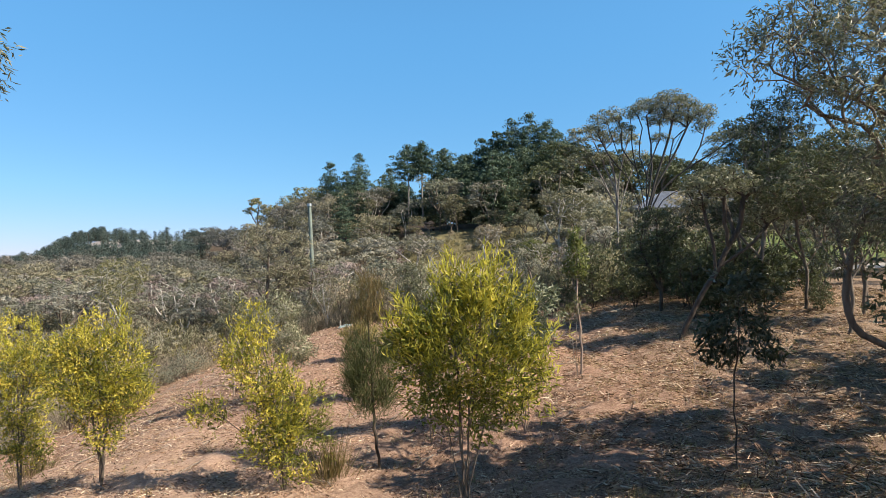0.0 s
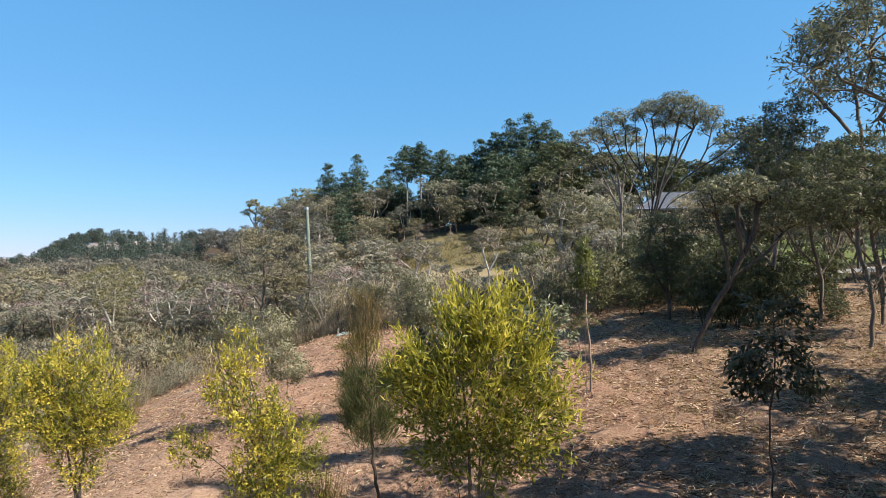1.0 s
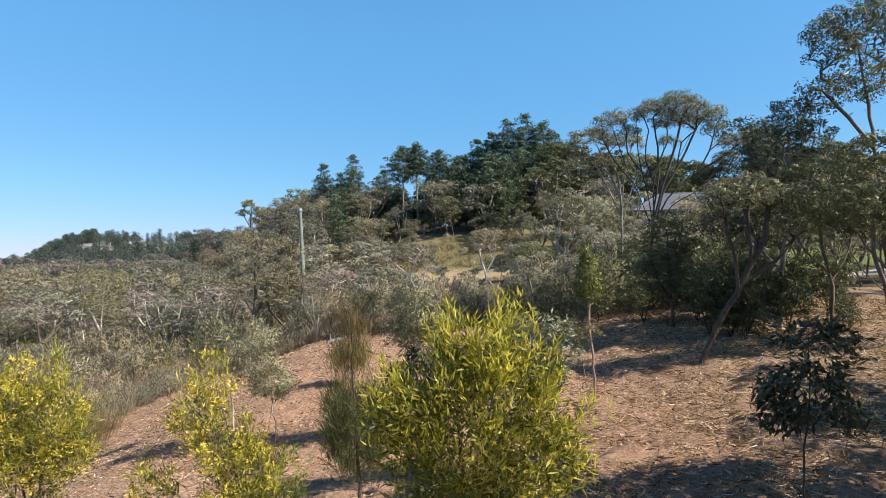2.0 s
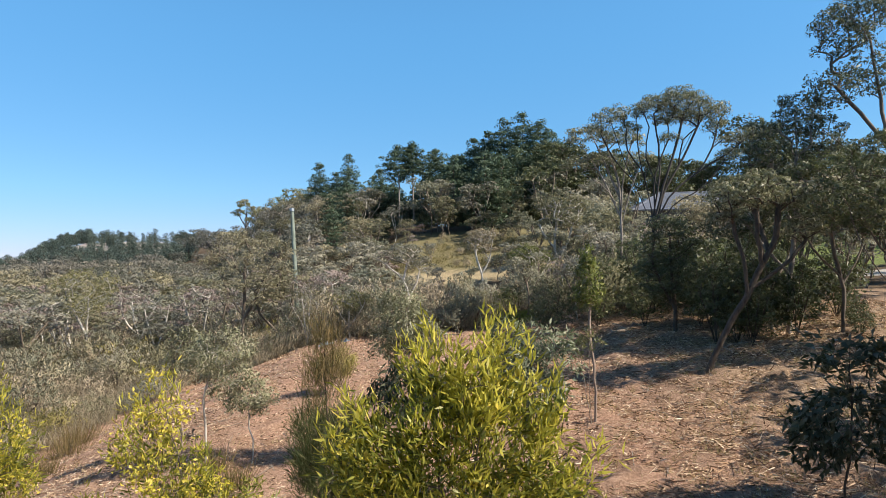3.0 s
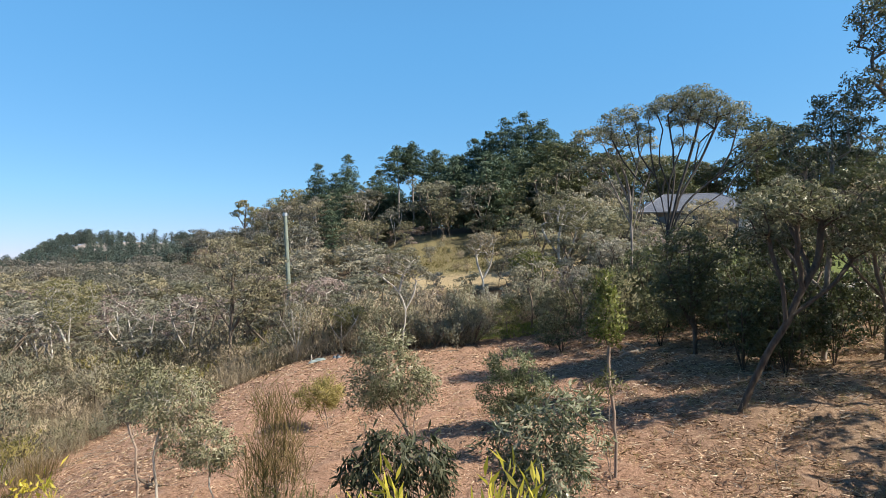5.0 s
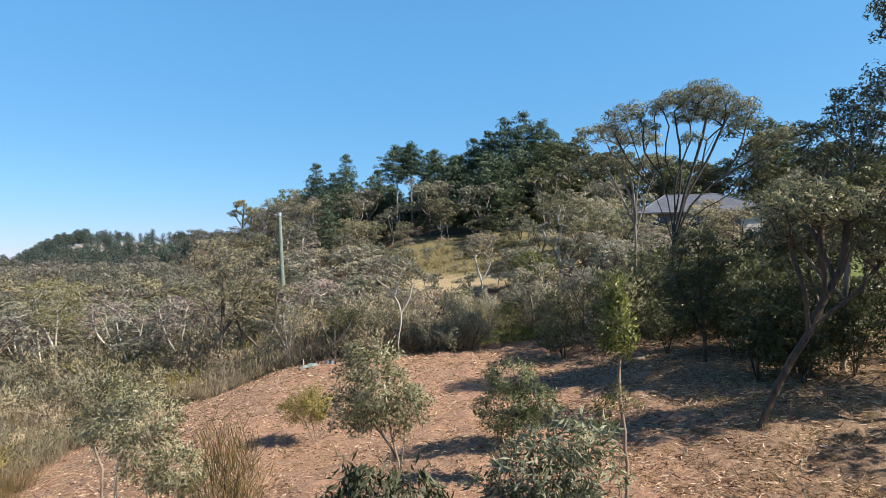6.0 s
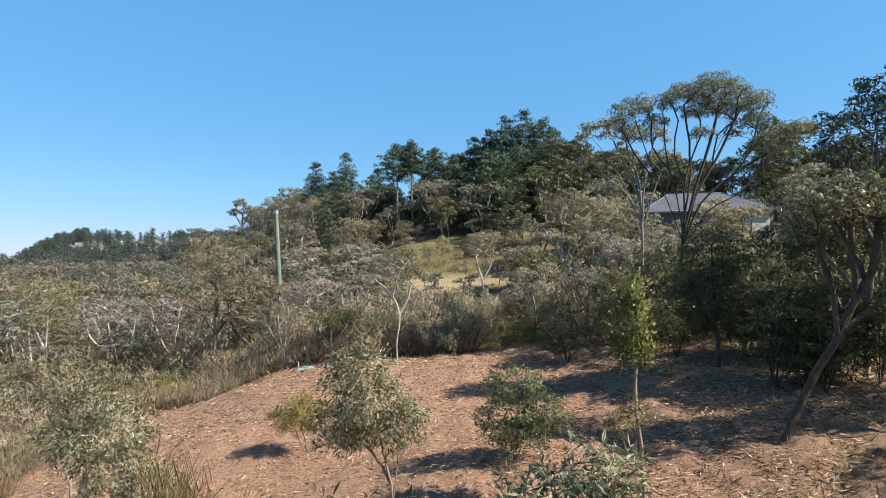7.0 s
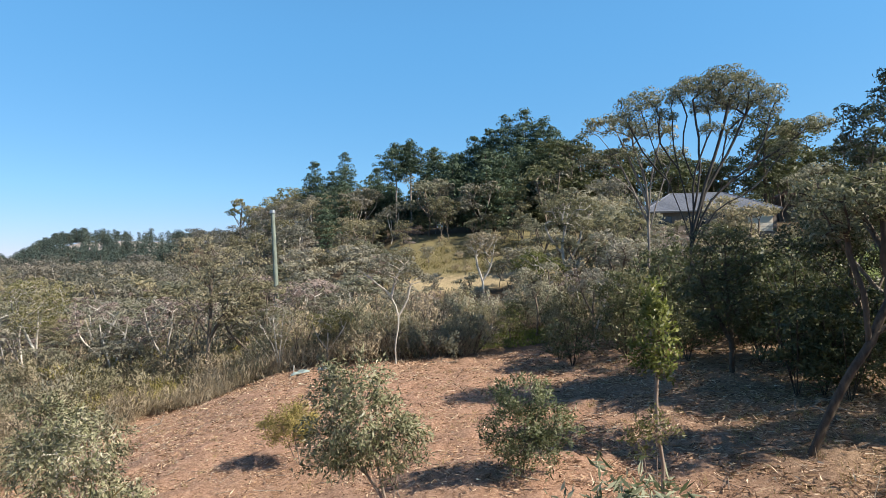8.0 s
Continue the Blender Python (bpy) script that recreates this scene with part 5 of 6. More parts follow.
for i, (x, y, top, w) in enumerate([(-50.0, 170.0, 24.5, 4.0), (-44.0, 165.0, 23.5, 4.0), (-57.5, 178.0, 22.5, 4.0), (-66.0, 190.0, 20.5, 4.5), (-39.5, 160.0, 21.5, 4.0)]):
    B = foot(x, y)
    sapling("ridge_gum", "grey-green gum on the skyline of the ridge", B, [[B, (x, y, top - 5), (x + 0.5, y, top - 2)], [(x, y, top - 6), (x - 2, y, top - 2.5)]],
            [(x, y, top - 1.5, w, 1.6), (x - 2, y, top - 3.5, w, 2.0), (x + 2, y, top - 4, w, 2.0)], 72 + i, 40, 34, M_GUM, M_BARK, 0.6, 0.3, 0.8, -0.3, 0.4, 0.9, 0.05, 0.3, 1.5, single=True, tuft=1.0, flat=0.6)


# ---- pines on the ridge ----
def pine_data(seed, height, radius, bare, per=26, layers=13, size=0.6, twigs=999, pad=0.75, cone=False):
    """A straight trunk with tiers of boughs, each ending in flattened pads of needles."""
    rng = np.random.default_rng(seed)
    wood = Wood(rng)
    wood.trunk([(0, 0, 0), (0.1, 0, height * 0.5), (0, 0.1, height * 0.97)], 0, 1.2, 0.05)
    goals = []
    for i in range(layers):
        s = i / (layers - 1)
        z = height * (bare + (0.985 - bare) * s)
        form = (1 - s ** 1.35) ** 0.85 if cone else (1 - s ** 2.6) ** 0.7
        w = radius * form * (0.65 + 0.35 * min(1, s * 5)) + 0.35
        k = max(4, int(7 * w / radius) + 2)
        turn = rng.uniform(0, 6.28)
        for a in range(k):
            ang = turn + a * 2 * math.pi / k + rng.uniform(-0.4, 0.4)
            for q in ((0.45, 0.92) if w > radius * 0.45 else (0.8,)):
                ww = w * q * rng.uniform(0.75, 1.15)
                goals.append((ww * math.cos(ang), ww * math.sin(ang), z + 0.12 * ww + rng.normal(0, height * 0.018)))
    goals.append((0, 0, height * 0.985))
    goals = np.array(goals)
    for g in goals[rng.permutation(len(goals))[:twigs]]:
        wood.reach(g, 1.2, 0.3)
    return wood.meshes(height * 0.008 + 0.03, 0.025, 5), tuft_leaves(rng, goals, pad, per, size, size * 0.5, 0.5, 0.5, -0.2, 0.6)


PINES = [(-37.4, 150, 28.0, 4.2, 0.15), (-28.6, 145, 29.2, 3.9, 0.2), (-20.3, 140, 24.2, 4.2, 0.1), (-13.4, 120, 25.6, 3.6, 0.62), (-10.6, 121, 26.6, 2.8, 0.66),
         (-5.9, 125, 26.0, 3.5, 0.4), (-1.6, 130, 25.4, 3.1, 0.35), (11.1, 108, 28.7, 4.0, 0.25), (7.8, 109, 27.7, 3.6, 0.25), (14.2, 107, 26.8, 3.8, 0.2), (16.6, 109, 25.0, 3.4, 0.2),
         (18.8, 110, 23.4, 3.4, 0.2), (5.0, 112, 26.4, 3.0, 0.2), (2.3, 115, 25.8, 2.8, 0.15), (-0.3, 118, 23.0, 2.6, 0.12), (9.4, 101, 21.0, 3.6, 0.15), (13.0, 101, 20.5, 3.4, 0.15), (-3.4, 117, 20.0, 3.0, 0.15), (-16.5, 133, 19.5, 4.0, 0.1), (-24.5, 138, 18.0, 4.0, 0.1)]
for i, (x, y, top, r, bare) in enumerate(PINES):
    b = foot(x, y, 0.3)
    h = top - b[2]
    data = pine_data(100 + i, h, r, bare, 42, 15 if bare < 0.5 else 7, 0.42, 30, 0.85, i < 3)
    label = "tall pine with a bare trunk and flat top" if bare > 0.5 else "dark green pine on the wooded ridge"
    plant("pine_tree", label, "tree", b, data, M_BARK_GREY if bare > 0.5 else M_BARK_DARK, M_PINE, "pines on the ridge")


# ---- woods: trees of a few kinds, each copy with its own size and turn ----
def gum_kind(seed, h, w, n, per, size, leafy=1.0, spread=0.3, twigs=30, sides=4, step=0.7, thick=0.022):
    rng = np.random.default_rng(seed)
    stems, tops = [], []
    fork = h * rng.uniform(0.18, 0.34)
    p0 = (rng.normal(0, 0.1 * w), rng.normal(0, 0.1 * w), fork)
    for k in range(rng.integers(2, 5)):
        a = k * 2.2 + rng.uniform(0, 1)
        t = (w * 0.55 * math.cos(a), w * 0.55 * math.sin(a), h * rng.uniform(0.72, 0.92))
        m = (t[0] * 0.6 + rng.normal(0, 0.1 * w), t[1] * 0.6 + rng.normal(0, 0.1 * w), (t[2] + fork) / 2)
        stems.append(([(0, 0, 0), (p0[0] * 0.4, p0[1] * 0.4, fork * 0.5), p0] if k == 0 else [p0]) + [m, t])
        tops.append(t)
    blobs = [(t[0], t[1], t[2] + 0.02 * h, w * rng.uniform(0.42, 0.62), h * rng.uniform(0.1, 0.17)) for t in tops]
    blobs += [(rng.normal(0, 0.35 * w), rng.normal(0, 0.35 * w), h * rng.uniform(0.5, 0.75), w * 0.45, h * 0.12) for _ in range(3)]
    return plant_data(seed, stems, blobs, n, int(per * leafy), spread, size, size * 0.55, -0.25, 1.4, h * thick + 0.03, 0.016, sides, step, 0.35, shell=0.7, twigs=twigs, soft=0.6, single=True, tuft=spread, flat=0.62, cap=-0.35)


def shrub_kind(seed, h, w, n, per, size, up=0.6, spread=0.2, slim=0.22, tuft=0.0):
    rng = np.random.default_rng(seed)
    stems = []
    for k in range(7):
        a, q = rng.uniform(0, 6.28), rng.uniform(0.2, 0.8)
        t = np.array((w * q * math.cos(a), w * q * math.sin(a), h * rng.uniform(0.6, 0.95)))
        stems.append([(0, 0, 0), tuple(t * (0.45, 0.45, 0.5)), tuple(t)])
    blobs = [(0, 0, h * 0.62, w * 0.85, h * 0.36), (w * 0.4, 0, h * 0.45, w * 0.5, h * 0.3), (-w * 0.4, w * 0.2, h * 0.5, w * 0.5, h * 0.3)]
    return plant_data(seed, stems, blobs, n, per, spread, size, size * slim, up, 0.75, 0.05, 0.012, 4, 0.6, 0.1, twigs=14, soft=0.65, single=True, tuft=tuft, flat=0.75)


KINDS = {
    "gum": [(gum_kind(200 + i, 5.5, 1.9, 44, 46, 0.17, 1.0, 0.36), (M_BUSH, M_GUM_GREY, M_GUM_OLIVE, M_MAUVE)[i], M_BARK) for i in range(4)],
    "hill": [(gum_kind(280 + i, 5.5, 1.9, 34, 34, 0.25, 1.0, 0.42, 10, 3, 1.0), (M_BUSH, M_GUM_GREY, M_GUM_OLIVE, M_MAUVE)[i], (M_BARK, M_BARK_GREY, M_BARK, M_BARK)[i]) for i in range(4)],
    "bare": [(gum_kind(220 + i, 5.0, 1.8, 30, 34, 0.15, 0.8, 0.27, 16, 4, 0.5, 0.021), M_GUM_GREY if i else M_MAUVE, M_BARK_PALE) for i in range(2)],
    "shrub": [(shrub_kind(240 + i, 2.6, 1.3, 44, 26, 0.16, 0.5, 0.24, 0.42), (M_GUM_OLIVE, M_HEATH, M_BUSH)[i], M_BARK) for i in range(3)],
    "heath": [(shrub_kind(250 + i, 1.25, 0.95, 44, 22, 0.12, 0.7, 0.16, 0.3), (M_HEATH, M_GUM_OLIVE, M_YELLOW_SHRUB, M_BUSH)[i], M_BARK) for i in range(4)],
    "tall": [(gum_kind(290 + i, 12.0, 3.9, 70, 44, 0.36, 1.0, 0.7, 24, 5, 1.2), M_DARKOLIVE, M_BARK) for i in range(2)],
    "dark": [(shrub_kind(260 + i, 3.4, 1.6, 60, 34, 0.17, 0.1, 0.28, 0.45, 0.3), (M_DARK, M_DARKOLIVE)[i], M_BARK_DARK) for i in range(2)],
}
FIRST = {}
# trees out of sight at the right, whose shade falls across the clearing
SHADE = [(9.2, 4.0, 0.9), (11.5, 1.5, 1.1), (18.0, 6.0, 1.5), (8.6, 6.8, 1.15), (9.7, 8.3, 1.0), (14.2, 9.6, 1.0), (15.6, 11.6, 1.1), (10.6, 11.6, 0.7), (13.4, 8.6, 0.75), (14.4, 10.6, 0.6)]
LABELS = {"tall": ("tall_olive_gum", "tall dark olive gum behind the house", "tree", "tall gums behind the house"),
          "heath": ("heath_shrub", "low rounded grey-brown heath shrub of fine twigs", "bush", "low shrubs of the heath"),
          "gum": ("gum_tree", "gum tree of the bush with an open grey-green crown", "tree", "gums of the woods"),
          "hill": ("hillside_gum", "gum tree on the hillside with a grey-green crown", "tree", "gums on the hillside"),
          "bare": ("bare_gum", "half bare gum with twisted pale limbs", "tree", "half bare gums"),
          "shrub": ("bush_shrub", "tangled olive-brown shrub of the bush", "bush", "shrubs of the bush"),
          "dark": ("dark_shrub", "dense dark green shrub in the shade", "bush", "dark shrubs")}


def stand(kind, i, x, y, size, turn, wide=1.0):
    """One more tree of a kind, on the ground at x, y."""
    if kind == "gum" and y > 50:
        kind = "hill"
    m = Matrix.Translation(foot(x, y, 0.1)) @ pose(0, 0, 0, 0, 0, turn) @ Matrix.Diagonal((size * wide, size * wide, size, 1))
    if (kind, i) not in FIRST:
        data, leaf, bark = KINDS[kind][i]
        name, label, cat, group = LABELS[kind]
        ob = FIRST[kind, i] = plant(name, label, cat, (0, 0, 0), data, bark, leaf, group)
        ob.matrix_basis = m
        return ob
    first = FIRST[kind, i]
    made = copy_thing(first, Matrix())
    made.matrix_basis = m
    return made


def scatter(seed, n, x0, x1, y0, y1, gap, keep):
    """Spots at least a gap apart where keep(x, y) holds."""
    rng = np.random.default_rng(seed)
    out = []
    for _ in range(n * 30):
        x, y = rng.uniform(x0, x1), rng.uniform(y0, y1)
        if keep(x, y) and all((x - a) ** 2 + (y - b) ** 2 > gap * gap for a, b in out):
            out.append((x, y))
            if len(out) == n:
                break
    return out, rng


def in_view(x, y):
    return -0.86 * (y + 3) < x < 0.8 * (y + 3)


def kept_open(x, y):
    """The meadow, the sight line to it, the pole, the house front and the lawn stay clear."""
    meadow = -10 < x < 6 and 66 < y < 92
    home = 20 < x < 42 and 46 < y < 92
    pole_view = abs(x - 0.4 + 13.5 * (y - 6.3) / 40.7) < 1.5 and y < 50
    return meadow or home or pole_view


# left woods beyond the heath
spots, rng = scatter(301, 135, -62, -9, 37, 84, 2.6, lambda x, y: in_view(x, y) and not kept_open(x, y))
for x, y in spots:
    if rng.random() < 0.92:
        stand("gum", int(rng.choice(4, p=[0.38, 0.24, 0.26, 0.12])), x, y, rng.uniform(0.5, 0.95) * (0.6 + y / 105), rng.uniform(0, 360), 1.4)
    else:
        stand("bare", int(rng.integers(2)), x, y, rng.uniform(0.7, 1.15), rng.uniform(0, 360))
spots, rng = scatter(308, 44, -48, -11, 35, 60, 2.0, lambda x, y: in_view(x, y) and not kept_open(x, y))
for x, y in spots:
    stand("shrub", int(rng.integers(3)), x, y, rng.uniform(0.7, 1.3), rng.uniform(0, 360))
# woods in the hollow before the meadow
spots, rng = scatter(302, 34, -10, 16, 39, 62, 2.3, lambda x, y: not kept_open(x, y))
for x, y in spots:
    lowered = 0.62 if -7 < x < 8 else 0.95
    stand("gum" if rng.random() < 0.6 else "bare", int(rng.integers(2)), x, y, rng.uniform(0.7, 1.0) * lowered, rng.uniform(0, 360), 1.15)
# scrub behind the clearing
spots, rng = scatter(303, 70, -10, 9, 32.4, 44, 1.0, lambda x, y: not (0.5 < x < 4.5 and y < 38))
for x, y in spots:
    if rng.random() < 0.12 + 0.2 * (x > 3):
        stand("dark", int(rng.integers(2)), x, y, rng.uniform(0.4, 0.7), rng.uniform(0, 360))
    else:
        stand("shrub", int(rng.integers(3)), x, y, rng.uniform(0.6, 1.05), rng.uniform(0, 360))
spots, rng = scatter(314, 26, -9, 1.2, 31.6, 34, 0.9, lambda x, y: x > -6.6 and not (-6.6 < x < -5.2 and y < 32.6) and not (-3.3 < x < -2.1 and y < 32))
for x, y in spots:
    stand("heath", int(rng.integers(4)), x, y, rng.uniform(0.7, 1.35), rng.uniform(0, 360), 1.1)
spots, rng = scatter(315, 34, -34, -11, 36.5, 41, 1.4, lambda x, y: not kept_open(x, y))
for x, y in spots:
    stand("heath", int(rng.integers(4)), x, y, rng.uniform(1.1, 1.8), rng.uniform(0, 360), 1.05)
for x, y, s in ((-8.6, 61.5, 0.6), (-6.4, 63.5, 0.45), (-3.9, 60.5, 0.42), (5.4, 64.5, 0.8), (3.6, 66.5, 0.55)):
    stand("hill", int(-x) % 3, x, y, s, x * 91, 1.3)
spots, rng = scatter(304, 30, 3.8, 13.5, 26.5, 36, 1.3, lambda x, y: y > 27.5 - 0.05 * x)
for x, y in spots:
    if x > 7.5 or rng.random() < 0.35:
        stand("dark", int(rng.integers(2)), x, y, rng.uniform(0.6, 1.0) * (1.25 if x > 8 else 0.8), rng.uniform(0, 360))
    elif rng.random() < 0.5:
        stand("shrub", int(rng.integers(3)), x, y, rng.uniform(0.7, 1.1), rng.uniform(0, 360))
    else:
        stand("bare" if rng.random() < 0.6 else "gum", int(rng.integers(2)), x, y, rng.uniform(0.55, 0.85), rng.uniform(0, 360))
for x, y, s in ((9.2, 24.2, 0.75), (10.2, 23.0, 0.8), (11.3, 22.4, 0.7), (8.9, 20.6, 0.6), (10.6, 20.3, 0.7), (12.0, 23.5, 0.85), (7.4, 25.2, 0.7), (8.2, 20.5, 0.75), (9.0, 19.8, 0.6), (9.6, 20.9, 0.85), (12.1, 19.6, 0.3), (12.9, 21.2, 0.36)):
    stand("dark", int(x * 10) % 2, x, y, s, x * 77)
spots, rng = scatter(312, 14, 13.5, 27, 27, 42, 2.4, lambda x, y: True)
for x, y in spots:
    stand("gum", 2 * int(rng.integers(2)), x, y, rng.uniform(0.7, 1.1), rng.uniform(0, 360))
# right woods, round the lawn and the house
spots, rng = scatter(305, 46, 9, 50, 33, 78, 3.0, lambda x, y: x > 0.24 * y - 2 and not kept_open(x, y) and in_view(x, y))
for x, y in spots:
    before_house = 0.26 < (x - 0.4) / (y - 6.0) < 0.58
    stand("gum", 2 * int(rng.integers(2)), x, y, rng.uniform(0.8, 1.3) * (0.55 if before_house else 1), rng.uniform(0, 360))
for x, y, s in ((16.5, 54, 0.7), (19.0, 58, 0.75), (21.0, 62, 0.72), (23.0, 66, 0.8), (25.0, 69, 0.7), (27.5, 72, 0.75), (29.5, 71, 0.65), (18.0, 63, 0.85), (32.5, 74, 0.6), (22, 62, 0.9), (25.5, 70, 0.9), (29, 66, 0.8), (36, 72, 0.8), (38, 62, 1.0), (41, 76, 1.2), (21, 76, 1.2), (45, 84, 1.5), (19.5, 84, 1.5), (33, 58, 0.7)):
    stand("shrub" if s < 1 else "gum", int(x) % 3, x, y, s, x * 31)
for i, (x, y, s) in enumerate(SHADE):
    stand("dark" if i > 6 else "gum", i % 2 if i > 6 else (i + 1) % 3, x, y, s * (1.5 if i > 6 else 1.1), 47 * i, 1.1)
# unseen woods added behind the flight's start, closing the place against sky light
spots, rng = scatter(313, 22, -34, 26, -30, -7, 4.2, lambda x, y: True)
for x, y in spots:
    stand("hill", int(rng.integers(4)), x, y, rng.uniform(1.3, 2.0), rng.uniform(0, 360), 1.3)
for i, (x, y, h) in enumerate(((16.5, 97, 13.5), (20.5, 101, 13.2), (24.8, 103, 12.2), (29.0, 102, 11.8), (33.5, 104, 11.6), (38.0, 101, 10.8), (42.0, 104, 10.6), (51.0, 102, 13.0), (54.0, 104, 15.0), (58.5, 101, 12.4), (63.0, 103, 11.8), (68.0, 102, 11.0), (27.0, 108, 12.6), (36.0, 110, 12.2))):
    stand("tall", i % 2, x, y, h / 12.0, 61 * i, 1.15)
for x, y, s in ((24.5, 75.5, 0.55), (27.0, 76.5, 0.6), (29.2, 75.0, 0.5), (31.0, 76.8, 0.52), (22.4, 74.0, 0.62)):
    stand("hill", 2 * (int(x) % 2), x, y, s, x * 41, 1.4)
spots, rng = scatter(309, 26, -16, 22, 92, 100, 2.0, lambda x, y: not -13.5 < x < -7)
for x, y in spots:
    stand("dark" if rng.random() < 0.6 else "gum", int(rng.integers(2)), x, y, rng.uniform(1.1, 1.7), rng.uniform(0, 360), 1.2)
for x, y, s in ((-3.6, 90.5, 1.05), (-2.2, 91, 1.2), (3.5, 88, 0.8), (-8.0, 86, 0.8), (7.2, 80, 0.9), (8.6, 74, 0.8), (-11.5, 78, 1.0), (-12, 70, 0.9), (9.5, 60, 1.0), (6.5, 64, 0.75), (11.5, 58, 1.1), (13.5, 63, 1.2), (4.5, 58, 0.6), (12.5, 70, 1.2), (9, 70, 1.0), (16, 75, 1.3), (12, 82, 1.3), (7.5, 86, 1.0)):
    stand("gum", 2 if y > 84 else 0, x, y, s, x * 53)
spots, rng = scatter(310, 9, 9, 14, 23, 27, 1.4, lambda x, y: True)
for x, y in spots:
    stand("dark", int(rng.integers(2)), x, y, rng.uniform(0.5, 0.95), rng.uniform(0, 360))
spots, rng = scatter(311, 62, -10, 8, 66, 92, 1.2, lambda x, y: y > 73 or x > 3)
for x, y in spots:
    if rng.random() < 0.3 and y > 75:
        stand("hill", int(rng.integers(4)), x, y, rng.uniform(0.35, 0.6), rng.uniform(0, 360), 1.2)
    else:
        stand("shrub", int(rng.integers(3)), x, y, rng.uniform(0.2, 0.5), rng.uniform(0, 360), 1.3)
# heath edge shrubs at the left of the clearing
spots, rng = scatter(306, 105, -32, -14.4, 17, 38, 1.05, lambda x, y: in_view(x, y + 3))
spots2, _ = scatter(307, 36, -15, -8, 31.8, 37, 1.1, lambda x, y: not (x > -9.8 and y < 33.4))
for x, y in spots + spots2:
    stand("heath", int(rng.choice(4, p=[0.4, 0.3, 0.15, 0.15])), x, y, rng.uniform(0.65, 1.15) * (1.45 if x < -18 or y > 33 else 1.0), rng.uniform(0, 360), 1.1)
for x, y, s in ((-17.5, 39.5, 1.0), (-19.8, 38.2, 0.9), (-15.6, 40.5, 0.85), (-22.5, 41.0, 1.1), (-10.5, 41.5, 0.9), (-29.0, 43.0, 1.1)):
    stand("bare", int(-x) % 2, x, y, s, x * 71)


# ---- far woods, too many to count ----
def woods(name, label, kinds, spots, sizes, seed, leaf, bark):
    rng = np.random.default_rng(seed)
    lv, lf, lt, ln, wv, wf = [], [], [], [], [], []
    nl = nw = 0
    for (x, y), s in zip(spots, sizes):
        wood, (cv, cf, cn) = kinds[rng.integers(len(kinds))]
        a = rng.uniform(0, 6.28)
        rot = np.array([[math.cos(a), -math.sin(a), 0], [math.sin(a), math.cos(a), 0], [0, 0, 1]]) * s * np.array([[1.0, 1.0, 1.0]])
        off = np.array(foot(x, y, 0.3))
        lv.append(cv @ rot.T + off)
        lf.append(cf + nl)
        ln.append(cn @ rot.T / s)
        lt.append(np.full(len(cv), rng.random()))
        nl += len(cv)
        for v, f in wood.values():
            wv.append(v @ rot.T + off)
            wf.append(f + nw)
            nw += len(v)
    thing = new(name)
    crowns = part_mesh("crowns", mesh_from("crowns", np.concatenate(lv), np.concatenate(lf), leaf, np.concatenate(lt), normals=np.concatenate(ln)), thing)
    trunks = part_mesh("trunks", mesh_from("trunks", np.concatenate(wv), np.concatenate(wf), bark), thing)
    for ob in (crowns, trunks, thing):
        tagged(ob, kind="stuff")
    tagged(thing, label, "woods")


FAR_GUMS = [gum_kind(400 + i, 9.0, 3.4, 34, 30, 0.42, 1.0, 0.72, 3, 3, 2.0) for i in range(4)]
FAR_PINES = [pine_data(420 + i, 13.0, 3.2, 0.15, 16, 8, 0.6, 3, 1.0) for i in range(3)]
FARTHEST = [gum_kind(440 + i, 10.0, 4.4, 26, 20, 0.8, 1.0, 1.3, 0, 3, 4.0) for i in range(3)]


def round_kind(seed, h, w):
    """A tree leafy almost to the ground, as it stands far off."""
    blobs = [(0, 0, h * 0.62, w * 0.7, h * 0.36), (w * 0.3, 0, h * 0.4, w * 0.7, h * 0.3), (-w * 0.3, w * 0.2, h * 0.38, w * 0.7, h * 0.3)]
    return plant_data(seed, [[(0, 0, 0), (0.1, 0, h * 0.4), (0, 0, h * 0.8)]], blobs, 30, 22, 1.0, 0.75, 0.4, -0.2, 1.0, 0.5, 0.05, 3, 3.0, shell=0.75, twigs=0, single=True, tuft=1.15, flat=0.75)


ROUND = [round_kind(450 + i, 9.0 + i, 3.6 - 0.7 * i) for i in range(3)]


def polar(seed, n, a0, a1, d0, d1, keep=lambda x, y: True):
    rng = np.random.default_rng(seed)
    out = []
    while len(out) < n:
        a, d = rng.uniform(a0, a1), math.sqrt(rng.uniform(d0 * d0, d1 * d1))
        x, y = d * math.sin(a), d * math.cos(a)
        if keep(x, y) and not kept_open(x, y):
            out.append((x, y))
    return out, rng


s1, rng = polar(501, 205, -0.78, -0.05, 78, 200, lambda x, y: not (-18 < x < -6 and 95 < y < 122))
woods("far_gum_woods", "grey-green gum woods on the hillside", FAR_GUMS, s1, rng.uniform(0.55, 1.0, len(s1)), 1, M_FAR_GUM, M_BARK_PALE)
s2, rng = polar(502, 140, -0.75, -0.1, 72, 180, lambda x, y: not -0.15 < x / y < -0.06)
woods("far_olive_woods", "olive-brown gum woods in the valley", FAR_GUMS, s2, rng.uniform(0.5, 0.9, len(s2)), 2, M_GUM_OLIVE, M_BARK)
s3, rng = polar(503, 105, -0.28, 0.24, 95, 175, lambda x, y: x > -0.24 * y and not (-18 < x < -6 and y < 122))
woods("far_pine_woods", "dark pine woods on the ridge", FAR_PINES, s3, rng.uniform(0.6, 1.0, len(s3)), 3, M_PINE, M_BARK_DARK)
s4, rng = polar(504, 120, 0.12, 0.8, 84, 190)
